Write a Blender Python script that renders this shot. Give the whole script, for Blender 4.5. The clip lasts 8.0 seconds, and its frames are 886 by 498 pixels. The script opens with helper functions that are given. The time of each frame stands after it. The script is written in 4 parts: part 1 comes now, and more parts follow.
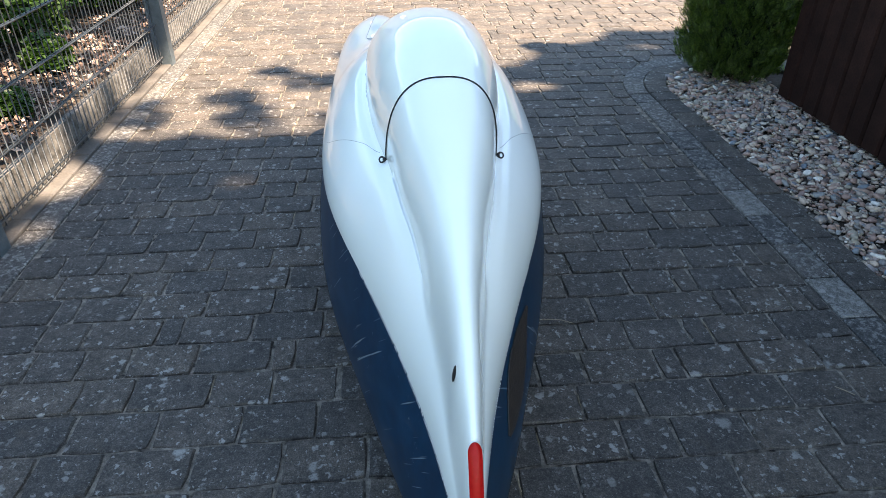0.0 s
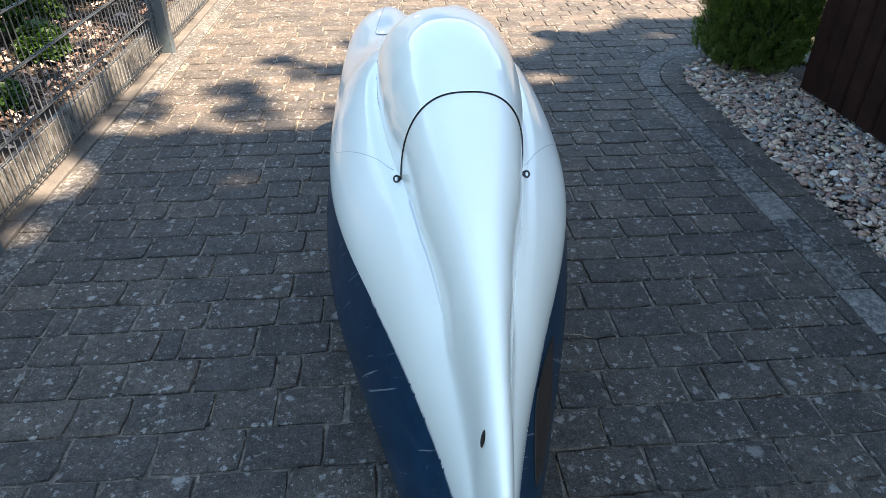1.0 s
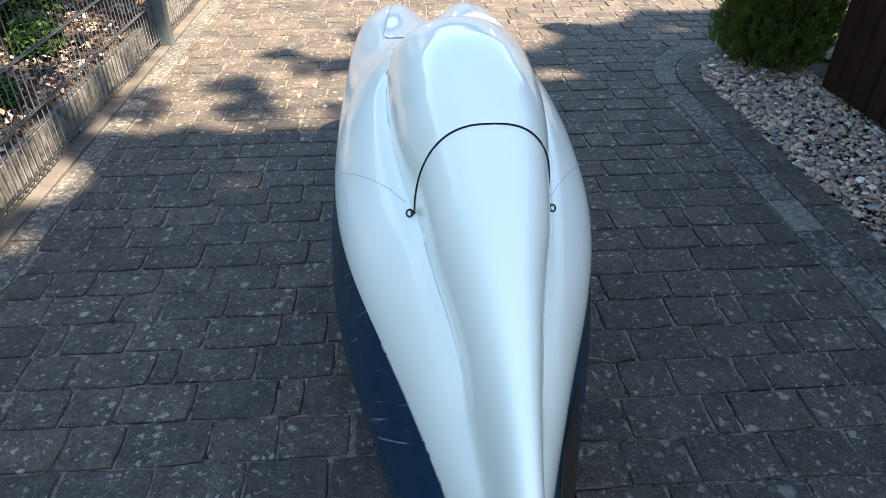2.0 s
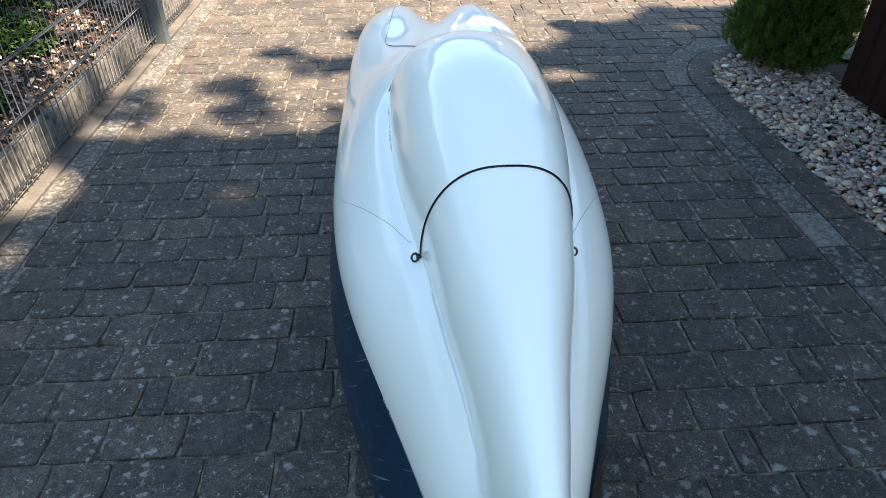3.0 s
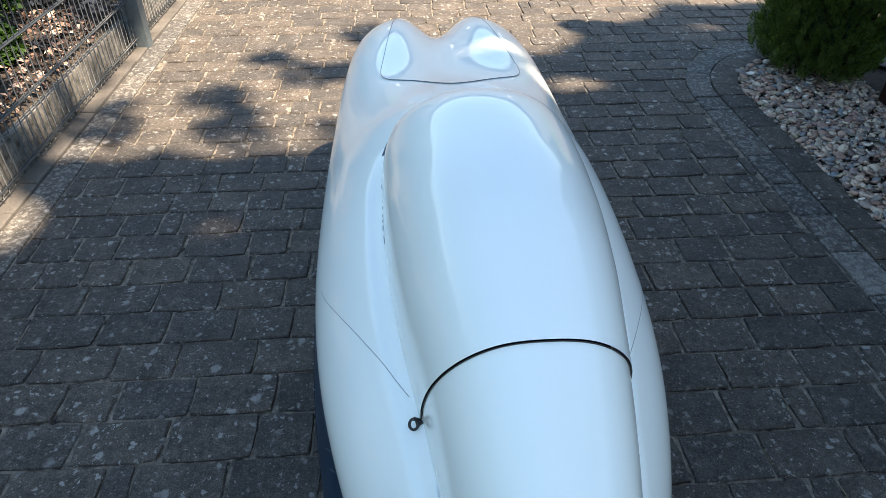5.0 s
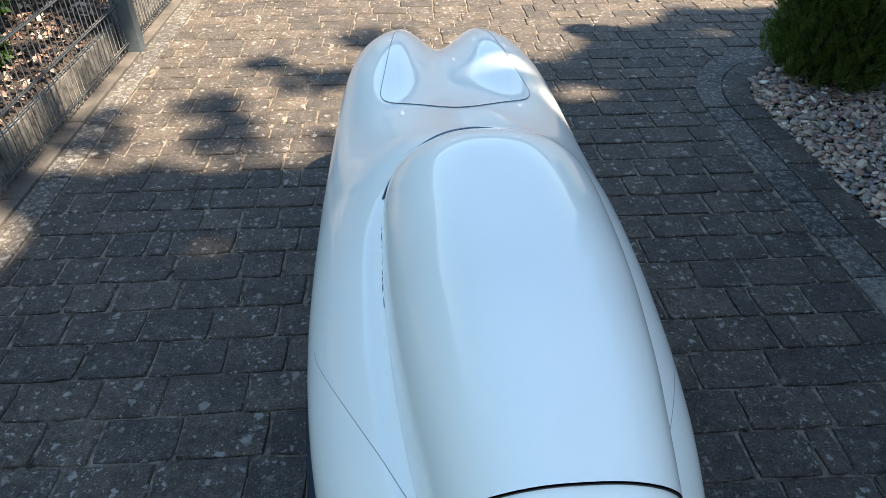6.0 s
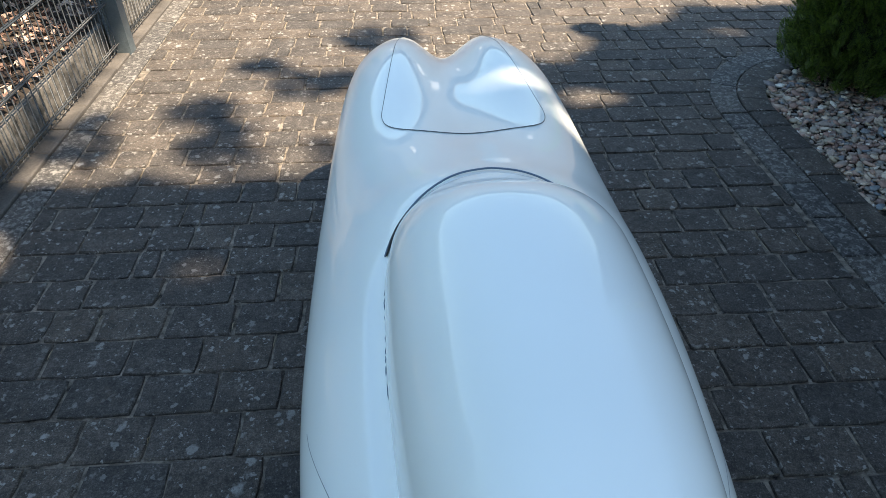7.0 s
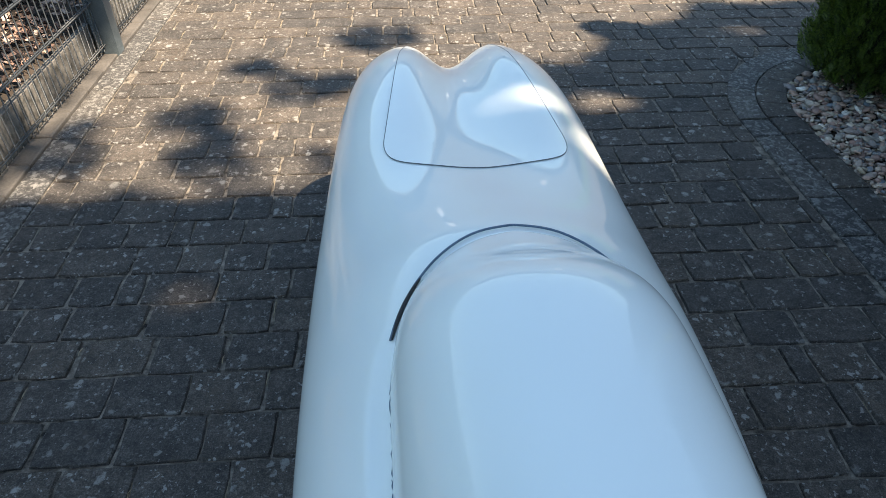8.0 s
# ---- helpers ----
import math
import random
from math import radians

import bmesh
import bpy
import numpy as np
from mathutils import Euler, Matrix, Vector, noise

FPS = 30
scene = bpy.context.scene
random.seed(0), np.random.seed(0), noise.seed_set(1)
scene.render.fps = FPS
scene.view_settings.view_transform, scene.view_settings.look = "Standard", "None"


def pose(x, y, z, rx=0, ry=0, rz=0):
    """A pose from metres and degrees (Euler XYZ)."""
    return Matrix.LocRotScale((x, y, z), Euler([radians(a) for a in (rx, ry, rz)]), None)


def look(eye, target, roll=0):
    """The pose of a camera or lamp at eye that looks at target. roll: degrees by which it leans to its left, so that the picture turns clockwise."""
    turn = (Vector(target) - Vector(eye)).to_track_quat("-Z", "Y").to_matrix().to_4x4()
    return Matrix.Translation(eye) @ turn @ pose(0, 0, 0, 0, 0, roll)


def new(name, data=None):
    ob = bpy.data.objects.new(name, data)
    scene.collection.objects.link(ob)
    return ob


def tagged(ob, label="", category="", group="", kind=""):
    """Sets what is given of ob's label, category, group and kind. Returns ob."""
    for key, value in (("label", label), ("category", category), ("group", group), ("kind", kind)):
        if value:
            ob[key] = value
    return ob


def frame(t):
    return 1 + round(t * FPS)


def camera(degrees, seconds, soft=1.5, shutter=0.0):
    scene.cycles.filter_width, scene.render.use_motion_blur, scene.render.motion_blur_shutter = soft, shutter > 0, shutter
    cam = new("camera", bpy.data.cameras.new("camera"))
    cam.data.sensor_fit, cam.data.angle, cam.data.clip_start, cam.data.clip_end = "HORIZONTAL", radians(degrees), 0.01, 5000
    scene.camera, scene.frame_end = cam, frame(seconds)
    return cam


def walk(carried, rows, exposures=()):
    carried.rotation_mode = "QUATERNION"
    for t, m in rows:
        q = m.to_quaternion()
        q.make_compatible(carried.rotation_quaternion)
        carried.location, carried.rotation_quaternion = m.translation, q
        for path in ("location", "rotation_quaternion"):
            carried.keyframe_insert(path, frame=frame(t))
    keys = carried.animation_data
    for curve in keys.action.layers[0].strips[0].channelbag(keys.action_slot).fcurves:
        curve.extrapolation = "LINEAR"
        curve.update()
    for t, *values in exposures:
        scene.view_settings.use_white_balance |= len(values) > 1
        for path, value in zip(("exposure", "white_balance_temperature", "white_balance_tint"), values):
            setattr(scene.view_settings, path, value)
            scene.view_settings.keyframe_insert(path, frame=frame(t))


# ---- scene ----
cam = camera(68.0, 8.0, soft=0.7)
PATH = [
    (0, (-0.044, -0.224, 1.406), (0.087, 1.46, 0.334), -0.3),
    (0.5, (-0.054, -0.151, 1.41), (0.071, 1.519, 0.316), -0.3),
    (1, (-0.066, -0.075, 1.417), (0.054, 1.581, 0.302), -0.2),
    (1.5, (-0.076, 0.003, 1.427), (0.039, 1.646, 0.292), -0.1),
    (3, (-0.084, 0.229, 1.442), (0.022, 1.845, 0.268), 0.0),
    (3.5, (-0.082, 0.311, 1.44), (0.022, 1.921, 0.258), -0.0),
    (4, (-0.078, 0.398, 1.44), (0.025, 2.001, 0.248), -0.0),
    (4.5, (-0.072, 0.489, 1.445), (0.029, 2.085, 0.244), -0.0),
    (4.7, (-0.07, 0.526, 1.449), (0.03, 2.118, 0.242), -0.1),
    (6, (-0.072, 0.729, 1.457), (0.03, 2.309, 0.235), 0.2),
    (6.5, (-0.074, 0.814, 1.458), (0.028, 2.384, 0.224), 0.2),
    (7, (-0.078, 0.903, 1.457), (0.024, 2.465, 0.212), 0.2),
    (7.5, (-0.082, 1.001, 1.456), (0.019, 2.552, 0.196), 0.2),
    (8, (-0.086, 1.095, 1.447), (0.016, 2.637, 0.177), 0.2),
]
EXPOSURES = [(0.0, 3.28, 6950, 5), (1.5, 3.17, 7000, 4), (3.0, 3.00, 6950, 3), (4.5, 2.87, 6900, 2), (6.0, 2.71, 6850, 1), (8.0, 2.50, 6750, 0)]
walk(cam, [(t, look(eye, target, roll)) for t, eye, target, roll in PATH], EXPOSURES)


# ---- light ----
SUN_AZ = Vector((0.80, -0.60, 0.0)).normalized()   # level way to the sun
SUN_EL = radians(57)
TO_SUN = Vector((SUN_AZ.x * math.cos(SUN_EL), SUN_AZ.y * math.cos(SUN_EL), math.sin(SUN_EL)))
world = bpy.data.worlds.new("sky")
scene.world = world
world.use_nodes = True
wn = world.node_tree.nodes
sky = wn.new("ShaderNodeTexSky")
sky.sky_type, sky.sun_disc = "NISHITA", False
sky.air_density, sky.dust_density, sky.ozone_density = 1.0, 0.6, 0.9
sky.sun_elevation = SUN_EL
sky.sun_rotation = math.atan2(SUN_AZ.x, SUN_AZ.y)
world.node_tree.links.new(sky.outputs[0], wn["Background"].inputs[0])
wn["Background"].inputs[1].default_value = 0.056
sun = new("sun", bpy.data.lights.new("sun", "SUN"))
sun.data.energy, sun.data.angle, sun.data.color = 3.6, radians(0.8), (1.0, 0.78, 0.64)
sun.matrix_world = look(TO_SUN * 30, (0, 0, 0))


# ---- materials ----
def node(nt, kind, **inputs):
    n = nt.nodes.new(kind)
    for k, v in inputs.items():
        n.inputs[k.replace("_", " ")].default_value = v
    return n


def ramp(nt, fac, stops):
    r = nt.nodes.new("ShaderNodeValToRGB")
    while len(r.color_ramp.elements) < len(stops):
        r.color_ramp.elements.new(0.5)
    for e, (p, c) in zip(r.color_ramp.elements, stops):
        e.position, e.color = p, (*c, 1) if len(c) == 3 else c
    nt.links.new(fac, r.inputs[0])
    return r.outputs[0]


def mix(nt, fac, a, b, kind="MIX"):
    m = nt.nodes.new("ShaderNodeMix")
    m.data_type, m.blend_type = "RGBA", kind
    for sock, v in ((m.inputs[0], fac), (m.inputs[6], a), (m.inputs[7], b)):
        if isinstance(v, (int, float)):
            sock.default_value = v
        elif isinstance(v, tuple):
            sock.default_value = (*v, 1)
        else:
            nt.links.new(v, sock)
    return m.outputs[2]


def noise_tex(nt, scale, detail=4.0, rough=0.6, coord=None):
    n = node(nt, "ShaderNodeTexNoise", Scale=scale, Detail=detail, Roughness=rough)
    if coord is None:
        g = nt.nodes.new("ShaderNodeNewGeometry")
        coord = g.outputs["Position"]
    nt.links.new(coord, n.inputs["Vector"])
    return n.outputs[0]


def material(name, rough=0.6, metallic=0.0):
    m = bpy.data.materials.new(name)
    m.use_nodes = True
    nt = m.node_tree
    p = nt.nodes["Principled BSDF"]
    p.inputs["Roughness"].default_value = rough
    p.inputs["Metallic"].default_value = metallic
    return m, nt, p


def bump(nt, p, height, strength=0.3, distance=0.01):
    b = node(nt, "ShaderNodeBump", Strength=strength, Distance=distance)
    nt.links.new(height, b.inputs["Height"])
    nt.links.new(b.outputs[0], p.inputs["Normal"])


def grained(name, dark, light, scale, rough=0.6, metallic=0.0, fine=8.0, bumps=0.3, dist=0.004, by_object=0.0, by_island=0.0):
    """A surface with coarse mottling, fine grain and relief; each object or each piece may differ in tone."""
    m, nt, p = material(name, rough, metallic)
    col = ramp(nt, noise_tex(nt, scale), [(0.3, dark), (0.7, light)])
    grain = noise_tex(nt, scale * fine, 3.0)
    g = ramp(nt, grain, [(0.25, (0.72, 0.72, 0.72)), (0.75, (1.2, 1.2, 1.2))])
    col = mix(nt, 1.0, col, g, "MULTIPLY")
    for amount, src in ((by_object, "o"), (by_island, "i")):
        if amount:
            if src == "o":
                r = nt.nodes.new("ShaderNodeObjectInfo").outputs["Random"]
            else:
                r = nt.nodes.new("ShaderNodeNewGeometry").outputs["Random Per Island"]
            tone = ramp(nt, r, [(0.0, (1 - amount,) * 3), (1.0, (1 + amount,) * 3)])
            col = mix(nt, 1.0, col, tone, "MULTIPLY")
    nt.links.new(col, p.inputs["Base Color"])
    bump(nt, p, grain, bumps, dist)
    return m


def node_colour(nt, scale):
    """A coloured noise, for shifting coordinates."""
    n = node(nt, "ShaderNodeTexNoise", Scale=scale, Detail=3.0)
    g = nt.nodes.new("ShaderNodeNewGeometry")
    nt.links.new(g.outputs["Position"], n.inputs["Vector"])
    return n.outputs["Color"]


def speckles(nt, where, scale, share, size, soft):
    """Scattered roundish spots of many sizes: white inside, black outside."""
    vor = node(nt, "ShaderNodeTexVoronoi", Scale=scale)
    nt.links.new(where, vor.inputs["Vector"])
    pick = nt.nodes.new("ShaderNodeSeparateColor")
    nt.links.new(vor.outputs["Color"], pick.inputs[0])
    reach = node(nt, "ShaderNodeMapRange", From_Min=0.0, From_Max=share, To_Min=size, To_Max=0.0)
    nt.links.new(pick.outputs[0], reach.inputs[0])
    inner = nt.nodes.new("ShaderNodeMath")
    inner.operation = "SUBTRACT"
    nt.links.new(reach.outputs[0], inner.inputs[0])
    nt.links.new(vor.outputs["Distance"], inner.inputs[1])
    return ramp(nt, inner.outputs[0], [(0.0, (0, 0, 0)), (soft, (1, 1, 1))])


def paver_material(name, random_from, dark, light, lichen=0.0):
    """Weathered concrete: dark, gritty, with ragged pale lichen and brown moss. lichen widens the pale part."""
    m, nt, p = material(name, 0.72)
    p.inputs["Specular IOR Level"].default_value = 0.42
    mid = tuple((a + b) / 2 for a, b in zip(dark, light))
    base = ramp(nt, noise_tex(nt, 9.0, 7.0, 0.72), [(0.30, dark), (0.5, mid), (0.72, light)])
    if random_from == "object":
        r = nt.nodes.new("ShaderNodeObjectInfo").outputs["Random"]
    else:
        r = nt.nodes.new("ShaderNodeNewGeometry").outputs["Random Per Island"]
    tone = ramp(nt, r, [(0.0, (0.76, 0.79, 0.82)), (0.5, (1.0, 0.99, 0.98)), (1.0, (1.28, 1.22, 1.14))])
    base = mix(nt, 1.0, base, tone, "MULTIPLY")
    grit = noise_tex(nt, 230.0, 4.0, 0.75)
    base = mix(nt, 1.0, base, ramp(nt, grit, [(0.3, (0.36, 0.36, 0.36)), (0.5, (0.92, 0.92, 0.92)), (0.70, (2.2, 2.2, 2.15))]), "MULTIPLY")
    base = mix(nt, 1.0, base, ramp(nt, noise_tex(nt, 48.0, 5.0, 0.7), [(0.32, (0.55, 0.55, 0.55)), (0.5, (1.0, 1.0, 1.0)), (0.68, (1.5, 1.5, 1.47))]), "MULTIPLY")
    # thin grey bloom of many small flecks, in patches
    bloom = ramp(nt, noise_tex(nt, 120.0, 4.0, 0.72), [(0.55, (0, 0, 0)), (0.68, (0.5, 0.5, 0.5))])
    bloom = mix(nt, 1.0, bloom, ramp(nt, noise_tex(nt, 8.0, 3.0, 0.6), [(0.35, (0.25, 0.25, 0.25)), (0.62, (1, 1, 1))]), "MULTIPLY")
    base = mix(nt, bloom, base, (0.21, 0.21, 0.195))
    # lichen: ragged roundish spots in clusters, some blocks with more; edging has broad blotches as well
    where = nt.nodes.new("ShaderNodeNewGeometry").outputs["Position"]
    wobble = nt.nodes.new("ShaderNodeVectorMath")
    wobble.operation = "MULTIPLY_ADD"
    nt.links.new(node_colour(nt, 60.0), wobble.inputs[0])
    wobble.inputs[1].default_value = (0.034, 0.034, 0.034)
    nt.links.new(where, wobble.inputs[2])
    sel = None
    for scale, share, size in ((14.0, 0.22, 0.33), (25.0, 0.48, 0.40), (50.0, 0.48, 0.46), (105.0, 0.30, 0.45)):
        spot = speckles(nt, wobble.outputs[0], scale, share, size, 0.13)
        sel = spot if sel is None else mix(nt, 1.0, sel, spot, "LIGHTEN")
    sel = mix(nt, 1.0, sel, ramp(nt, r, [(0.0, (0.55, 0.55, 0.55)), (0.6, (1, 1, 1))]), "MULTIPLY")
    sel = mix(nt, 1.0, sel, ramp(nt, noise_tex(nt, 5.0, 3.0, 0.6), [(0.34, (0.5, 0.5, 0.5)), (0.52, (1, 1, 1))]), "MULTIPLY")
    if lichen:
        spots = noise_tex(nt, 43.0, 5.0, 0.7)
        blotch = ramp(nt, spots, [(0.60 - lichen, (0, 0, 0)), (0.64 - lichen * 0.7, (0.6, 0.6, 0.6))])
        sel = mix(nt, 1.0, sel, blotch, "LIGHTEN")
    sel = mix(nt, 1.0, sel, ramp(nt, noise_tex(nt, 190.0, 3.0, 0.75), [(0.34, (0.45, 0.45, 0.45)), (0.50, (1, 1, 1))]), "MULTIPLY")
    base = mix(nt, sel, base, (0.275, 0.272, 0.252))
    moss = ramp(nt, noise_tex(nt, 6.0, 6.0, 0.75), [(0.57, (0, 0, 0)), (0.74, (0.6, 0.6, 0.6))])
    base = mix(nt, moss, base, (0.06, 0.045, 0.03))
    nt.links.new(base, p.inputs["Base Color"])
    bump(nt, p, noise_tex(nt, 110.0, 5.0, 0.7), 0.7, 0.006)
    return m


def silver_paint():
    m, nt, p = material("silver_paint", 0.5, 0.0)
    flake = noise_tex(nt, 2600.0, 1.0)
    cloud = noise_tex(nt, 3.0, 2.0)
    col = ramp(nt, cloud, [(0.3, (0.810, 0.862, 0.838)), (0.7, (0.850, 0.902, 0.878))])
    col = mix(nt, 1.0, col, ramp(nt, flake, [(0.3, (0.96, 0.96, 0.96)), (0.7, (1.03, 1.03, 1.03))]), "MULTIPLY")
    nt.links.new(col, p.inputs["Base Color"])
    p.inputs["Specular IOR Level"].default_value = 0.3
    p.inputs["Coat Weight"].default_value = 0.85
    p.inputs["Coat IOR"].default_value = 1.34
    p.inputs["Coat Roughness"].default_value = 0.03
    return m


def blue_paint():
    m, nt, p = material("blue_paint", 0.5)
    col = ramp(nt, noise_tex(nt, 14.0, 4.0), [(0.3, (0.0010, 0.0165, 0.042)), (0.75, (0.0022, 0.028, 0.064))])
    scr = noise_tex(nt, 38.0, 6.0, 0.8)
    col = mix(nt, ramp(nt, scr, [(0.65, (0, 0, 0)), (0.70, (0.7, 0.7, 0.7))]), col, (0.16, 0.19, 0.22))
    # thin pale scratches
    g = nt.nodes.new("ShaderNodeNewGeometry")
    turn = nt.nodes.new("ShaderNodeMapping")
    turn.inputs["Rotation"].default_value = (radians(-42), 0.0, 0.0)
    nt.links.new(g.outputs["Position"], turn.inputs["Vector"])
    thin = nt.nodes.new("ShaderNodeMapping")
    thin.inputs["Scale"].default_value = (3.0, 120.0, 4.5)
    nt.links.new(turn.outputs[0], thin.inputs["Vector"])
    line = ramp(nt, noise_tex(nt, 1.0, 2.0, 0.5, thin.outputs[0]), [(0.685, (0, 0, 0)), (0.72, (0.55, 0.55, 0.55))])
    col = mix(nt, line, col, (0.22, 0.27, 0.31))
    nt.links.new(col, p.inputs["Base Color"])
    p.inputs["Coat Weight"].default_value = 0.42
    p.inputs["Coat Roughness"].default_value = 0.03
    p.inputs["Specular IOR Level"].default_value = 0.1
    return m


def leaf_material(name, dark, light):
    m, nt, p = material(name, 0.5)
    r = nt.nodes.new("ShaderNodeNewGeometry").outputs["Random Per Island"]
    col = ramp(nt, r, [(0.0, dark), (1.0, light)])
    nt.links.new(col, p.inputs["Base Color"])
    t = nt.nodes.new("ShaderNodeBsdfTranslucent")
    nt.links.new(mix(nt, 1.0, col, (1.3, 1.5, 0.6), "MULTIPLY"), t.inputs[0])
    s = node(nt, "ShaderNodeMixShader", Fac=0.3)
    nt.links.new(p.outputs[0], s.inputs[1])
    nt.links.new(t.outputs[0], s.inputs[2])
    nt.links.new(s.outputs[0], nt.nodes["Material Output"].inputs[0])
    return m


SILVER, BLUE = silver_paint(), blue_paint()
BLACK = grained("black_rubber", (0.010, 0.010, 0.011), (0.02, 0.02, 0.02), 60, 0.5)
SEAM = grained("panel_gap", (0.10, 0.12, 0.13), (0.16, 0.18, 0.19), 60, 0.6)
CREASE = grained("filled_panel_gap", (0.20, 0.23, 0.24), (0.28, 0.31, 0.32), 60, 0.6)
SEAL = grained("blue_grey_seal", (0.08, 0.13, 0.19), (0.12, 0.18, 0.25), 60, 0.5)
GREYPLASTIC = grained("grey_plastic", (0.28, 0.28, 0.27), (0.36, 0.36, 0.35), 40, 0.4)
TAPE = grained("worn_white_lettering", (0.30, 0.33, 0.35), (0.70, 0.73, 0.75), 160, 0.6)
BROWN_COVER = grained("dried_mud", (0.008, 0.0055, 0.0045), (0.024, 0.0155, 0.011), 22, 0.7, fine=6, bumps=0.4)
RENDERED = grained("grey_rendered_wall", (0.16, 0.17, 0.165), (0.22, 0.23, 0.22), 2, 0.9, fine=30, bumps=0.3)
WHITE = grained("white_paint", (0.74, 0.74, 0.73), (0.82, 0.82, 0.81), 4, 0.5, bumps=0.1)
ALLOY = grained("alloy", (0.5, 0.5, 0.5), (0.6, 0.6, 0.6), 40, 0.3, 1.0)
RED, _nt, _p = material("red_lens", 0.45)
_p.inputs["Coat Weight"].default_value = 0.1
_p.inputs["Specular IOR Level"].default_value = 0.15
_nt.links.new(ramp(_nt, noise_tex(_nt, 120.0), [(0.3, (0.33, 0.003, 0.003)), (0.7, (0.40, 0.005, 0.005))]), _p.inputs["Base Color"])
DARK, LIGHT = (0.0265, 0.0240, 0.0212), (0.086, 0.076, 0.0660)
PAVER, PAVER_FAR = paver_material("concrete_paver", "object", DARK, LIGHT), paver_material("concrete_paver_far", "island", DARK, LIGHT)
EDGING = paver_material("edging_stone", "object", (0.030, 0.0295, 0.029), (0.080, 0.077, 0.073), 0.078)
EDGING_PALE = paver_material("pale_edging_stone", "object", (0.075, 0.076, 0.073), (0.15, 0.149, 0.140), 0.10)
BOARD = grained("concrete_board", (0.060, 0.056, 0.050), (0.115, 0.107, 0.096), 5, 0.9, fine=20, by_object=0.1, bumps=0.4)
FOOTING = grained("mottled_concrete_board", (0.02, 0.020, 0.017), (0.19, 0.183, 0.165), 22, 0.92, fine=5, bumps=0.7)
JOINT = grained("joint_sand", (0.014, 0.012, 0.010), (0.36, 0.32, 0.26), 30, 0.95, fine=6, bumps=1.0, dist=0.012)
TURF = grained("turf", (0.030, 0.055, 0.014), (0.075, 0.115, 0.030), 3, 0.95, fine=30, bumps=0.8, dist=0.02)
EARTH = grained("earth", (0.018, 0.014, 0.010), (0.05, 0.038, 0.027), 7, 0.95, bumps=0.8, dist=0.02)
WOOD = grained("brown_stained_wood", (0.015, 0.0068, 0.0048), (0.029, 0.0128, 0.0090), 6, 0.85, fine=14, by_object=0.2)
WOOD.node_tree.nodes["Principled BSDF"].inputs["Specular IOR Level"].default_value = 0.12
STEEL = grained("grey_coated_steel", (0.055, 0.074, 0.085), (0.09, 0.112, 0.124), 25, 0.45, bumps=0.1)
GALV = grained("galvanised_wire", (0.015, 0.019, 0.023), (0.034, 0.042, 0.048), 40, 0.45, bumps=0.1)
STRAW = grained("dry_straw", (0.16, 0.125, 0.075), (0.36, 0.31, 0.22), 60, 0.9, by_island=0.5)
SHADED_CORE = grained("dark_twigs", (0.004, 0.008, 0.002), (0.012, 0.020, 0.005), 40, 0.9)
THUJA = leaf_material("thuja_green", (0.016, 0.032, 0.006), (0.105, 0.155, 0.026))
LEAF = leaf_material("leaf_green", (0.014, 0.036, 0.008), (0.055, 0.115, 0.020))
HEDGE = grained("hedge_green", (0.05, 0.08, 0.03), (0.13, 0.18, 0.08), 3, 0.9, fine=6, bumps=0.8, dist=0.05)
HEDGE_LEAF = leaf_material("hedge_leaf", (0.05, 0.08, 0.03), (0.16, 0.22, 0.09))
GRASS = leaf_material("grass_green", (0.07, 0.16, 0.02), (0.16, 0.28, 0.05))
BARK = grained("bark", (0.05, 0.035, 0.025), (0.12, 0.09, 0.065), 12, 0.9, bumps=0.9, dist=0.02)
m, nt, p = material("river_pebble", 0.6)
PEBBLE = m
_r = nt.nodes.new("ShaderNodeNewGeometry").outputs["Random Per Island"]
_c = ramp(nt, _r, [(0.0, (0.07, 0.063, 0.06)), (0.13, (0.27, 0.175, 0.145)), (0.28, (0.37, 0.26, 0.205)), (0.42, (0.13, 0.165, 0.20)), (0.54, (0.34, 0.29, 0.215)), (0.66, (0.18, 0.172, 0.17)), (0.80, (0.42, 0.325, 0.26)), (0.94, (0.50, 0.43, 0.345)), (1.0, (0.68, 0.66, 0.62))])
_c = mix(nt, 1.0, _c, ramp(nt, noise_tex(nt, 60.0), [(0.3, (0.84, 0.81, 0.76)), (0.7, (1.40, 1.36, 1.28))]), "MULTIPLY")
nt.links.new(_c, p.inputs["Base Color"])
m, nt, p = material("dry_leaf", 0.8)
LITTER = m
_r = nt.nodes.new("ShaderNodeNewGeometry").outputs["Random Per Island"]
nt.links.new(ramp(nt, _r, [(0.0, (0.025, 0.016, 0.011)), (0.35, (0.10, 0.06, 0.045)), (0.7, (0.25, 0.165, 0.125)), (1.0, (0.42, 0.33, 0.27))]), p.inputs["Base Color"])


# ---- mesh helpers ----
def mesh(name, verts, faces, mat, smooth=False):
    d = bpy.data.meshes.new(name)
    d.from_pydata([tuple(v) for v in verts], [], faces)
    d.materials.append(mat)
    if smooth:
        d.polygons.foreach_set("use_smooth", [True] * len(d.polygons))
    d.update()
    return d


def part(name, data, parent, label=""):
    ob = new(name, data)
    ob.parent = parent
    if label:
        ob["label"] = label
    return ob


def thing(name, label, category, group="", kind="", at=(0, 0, 0)):
    ob = new(name)
    ob.location = at
    return tagged(ob, label, category, group, kind)


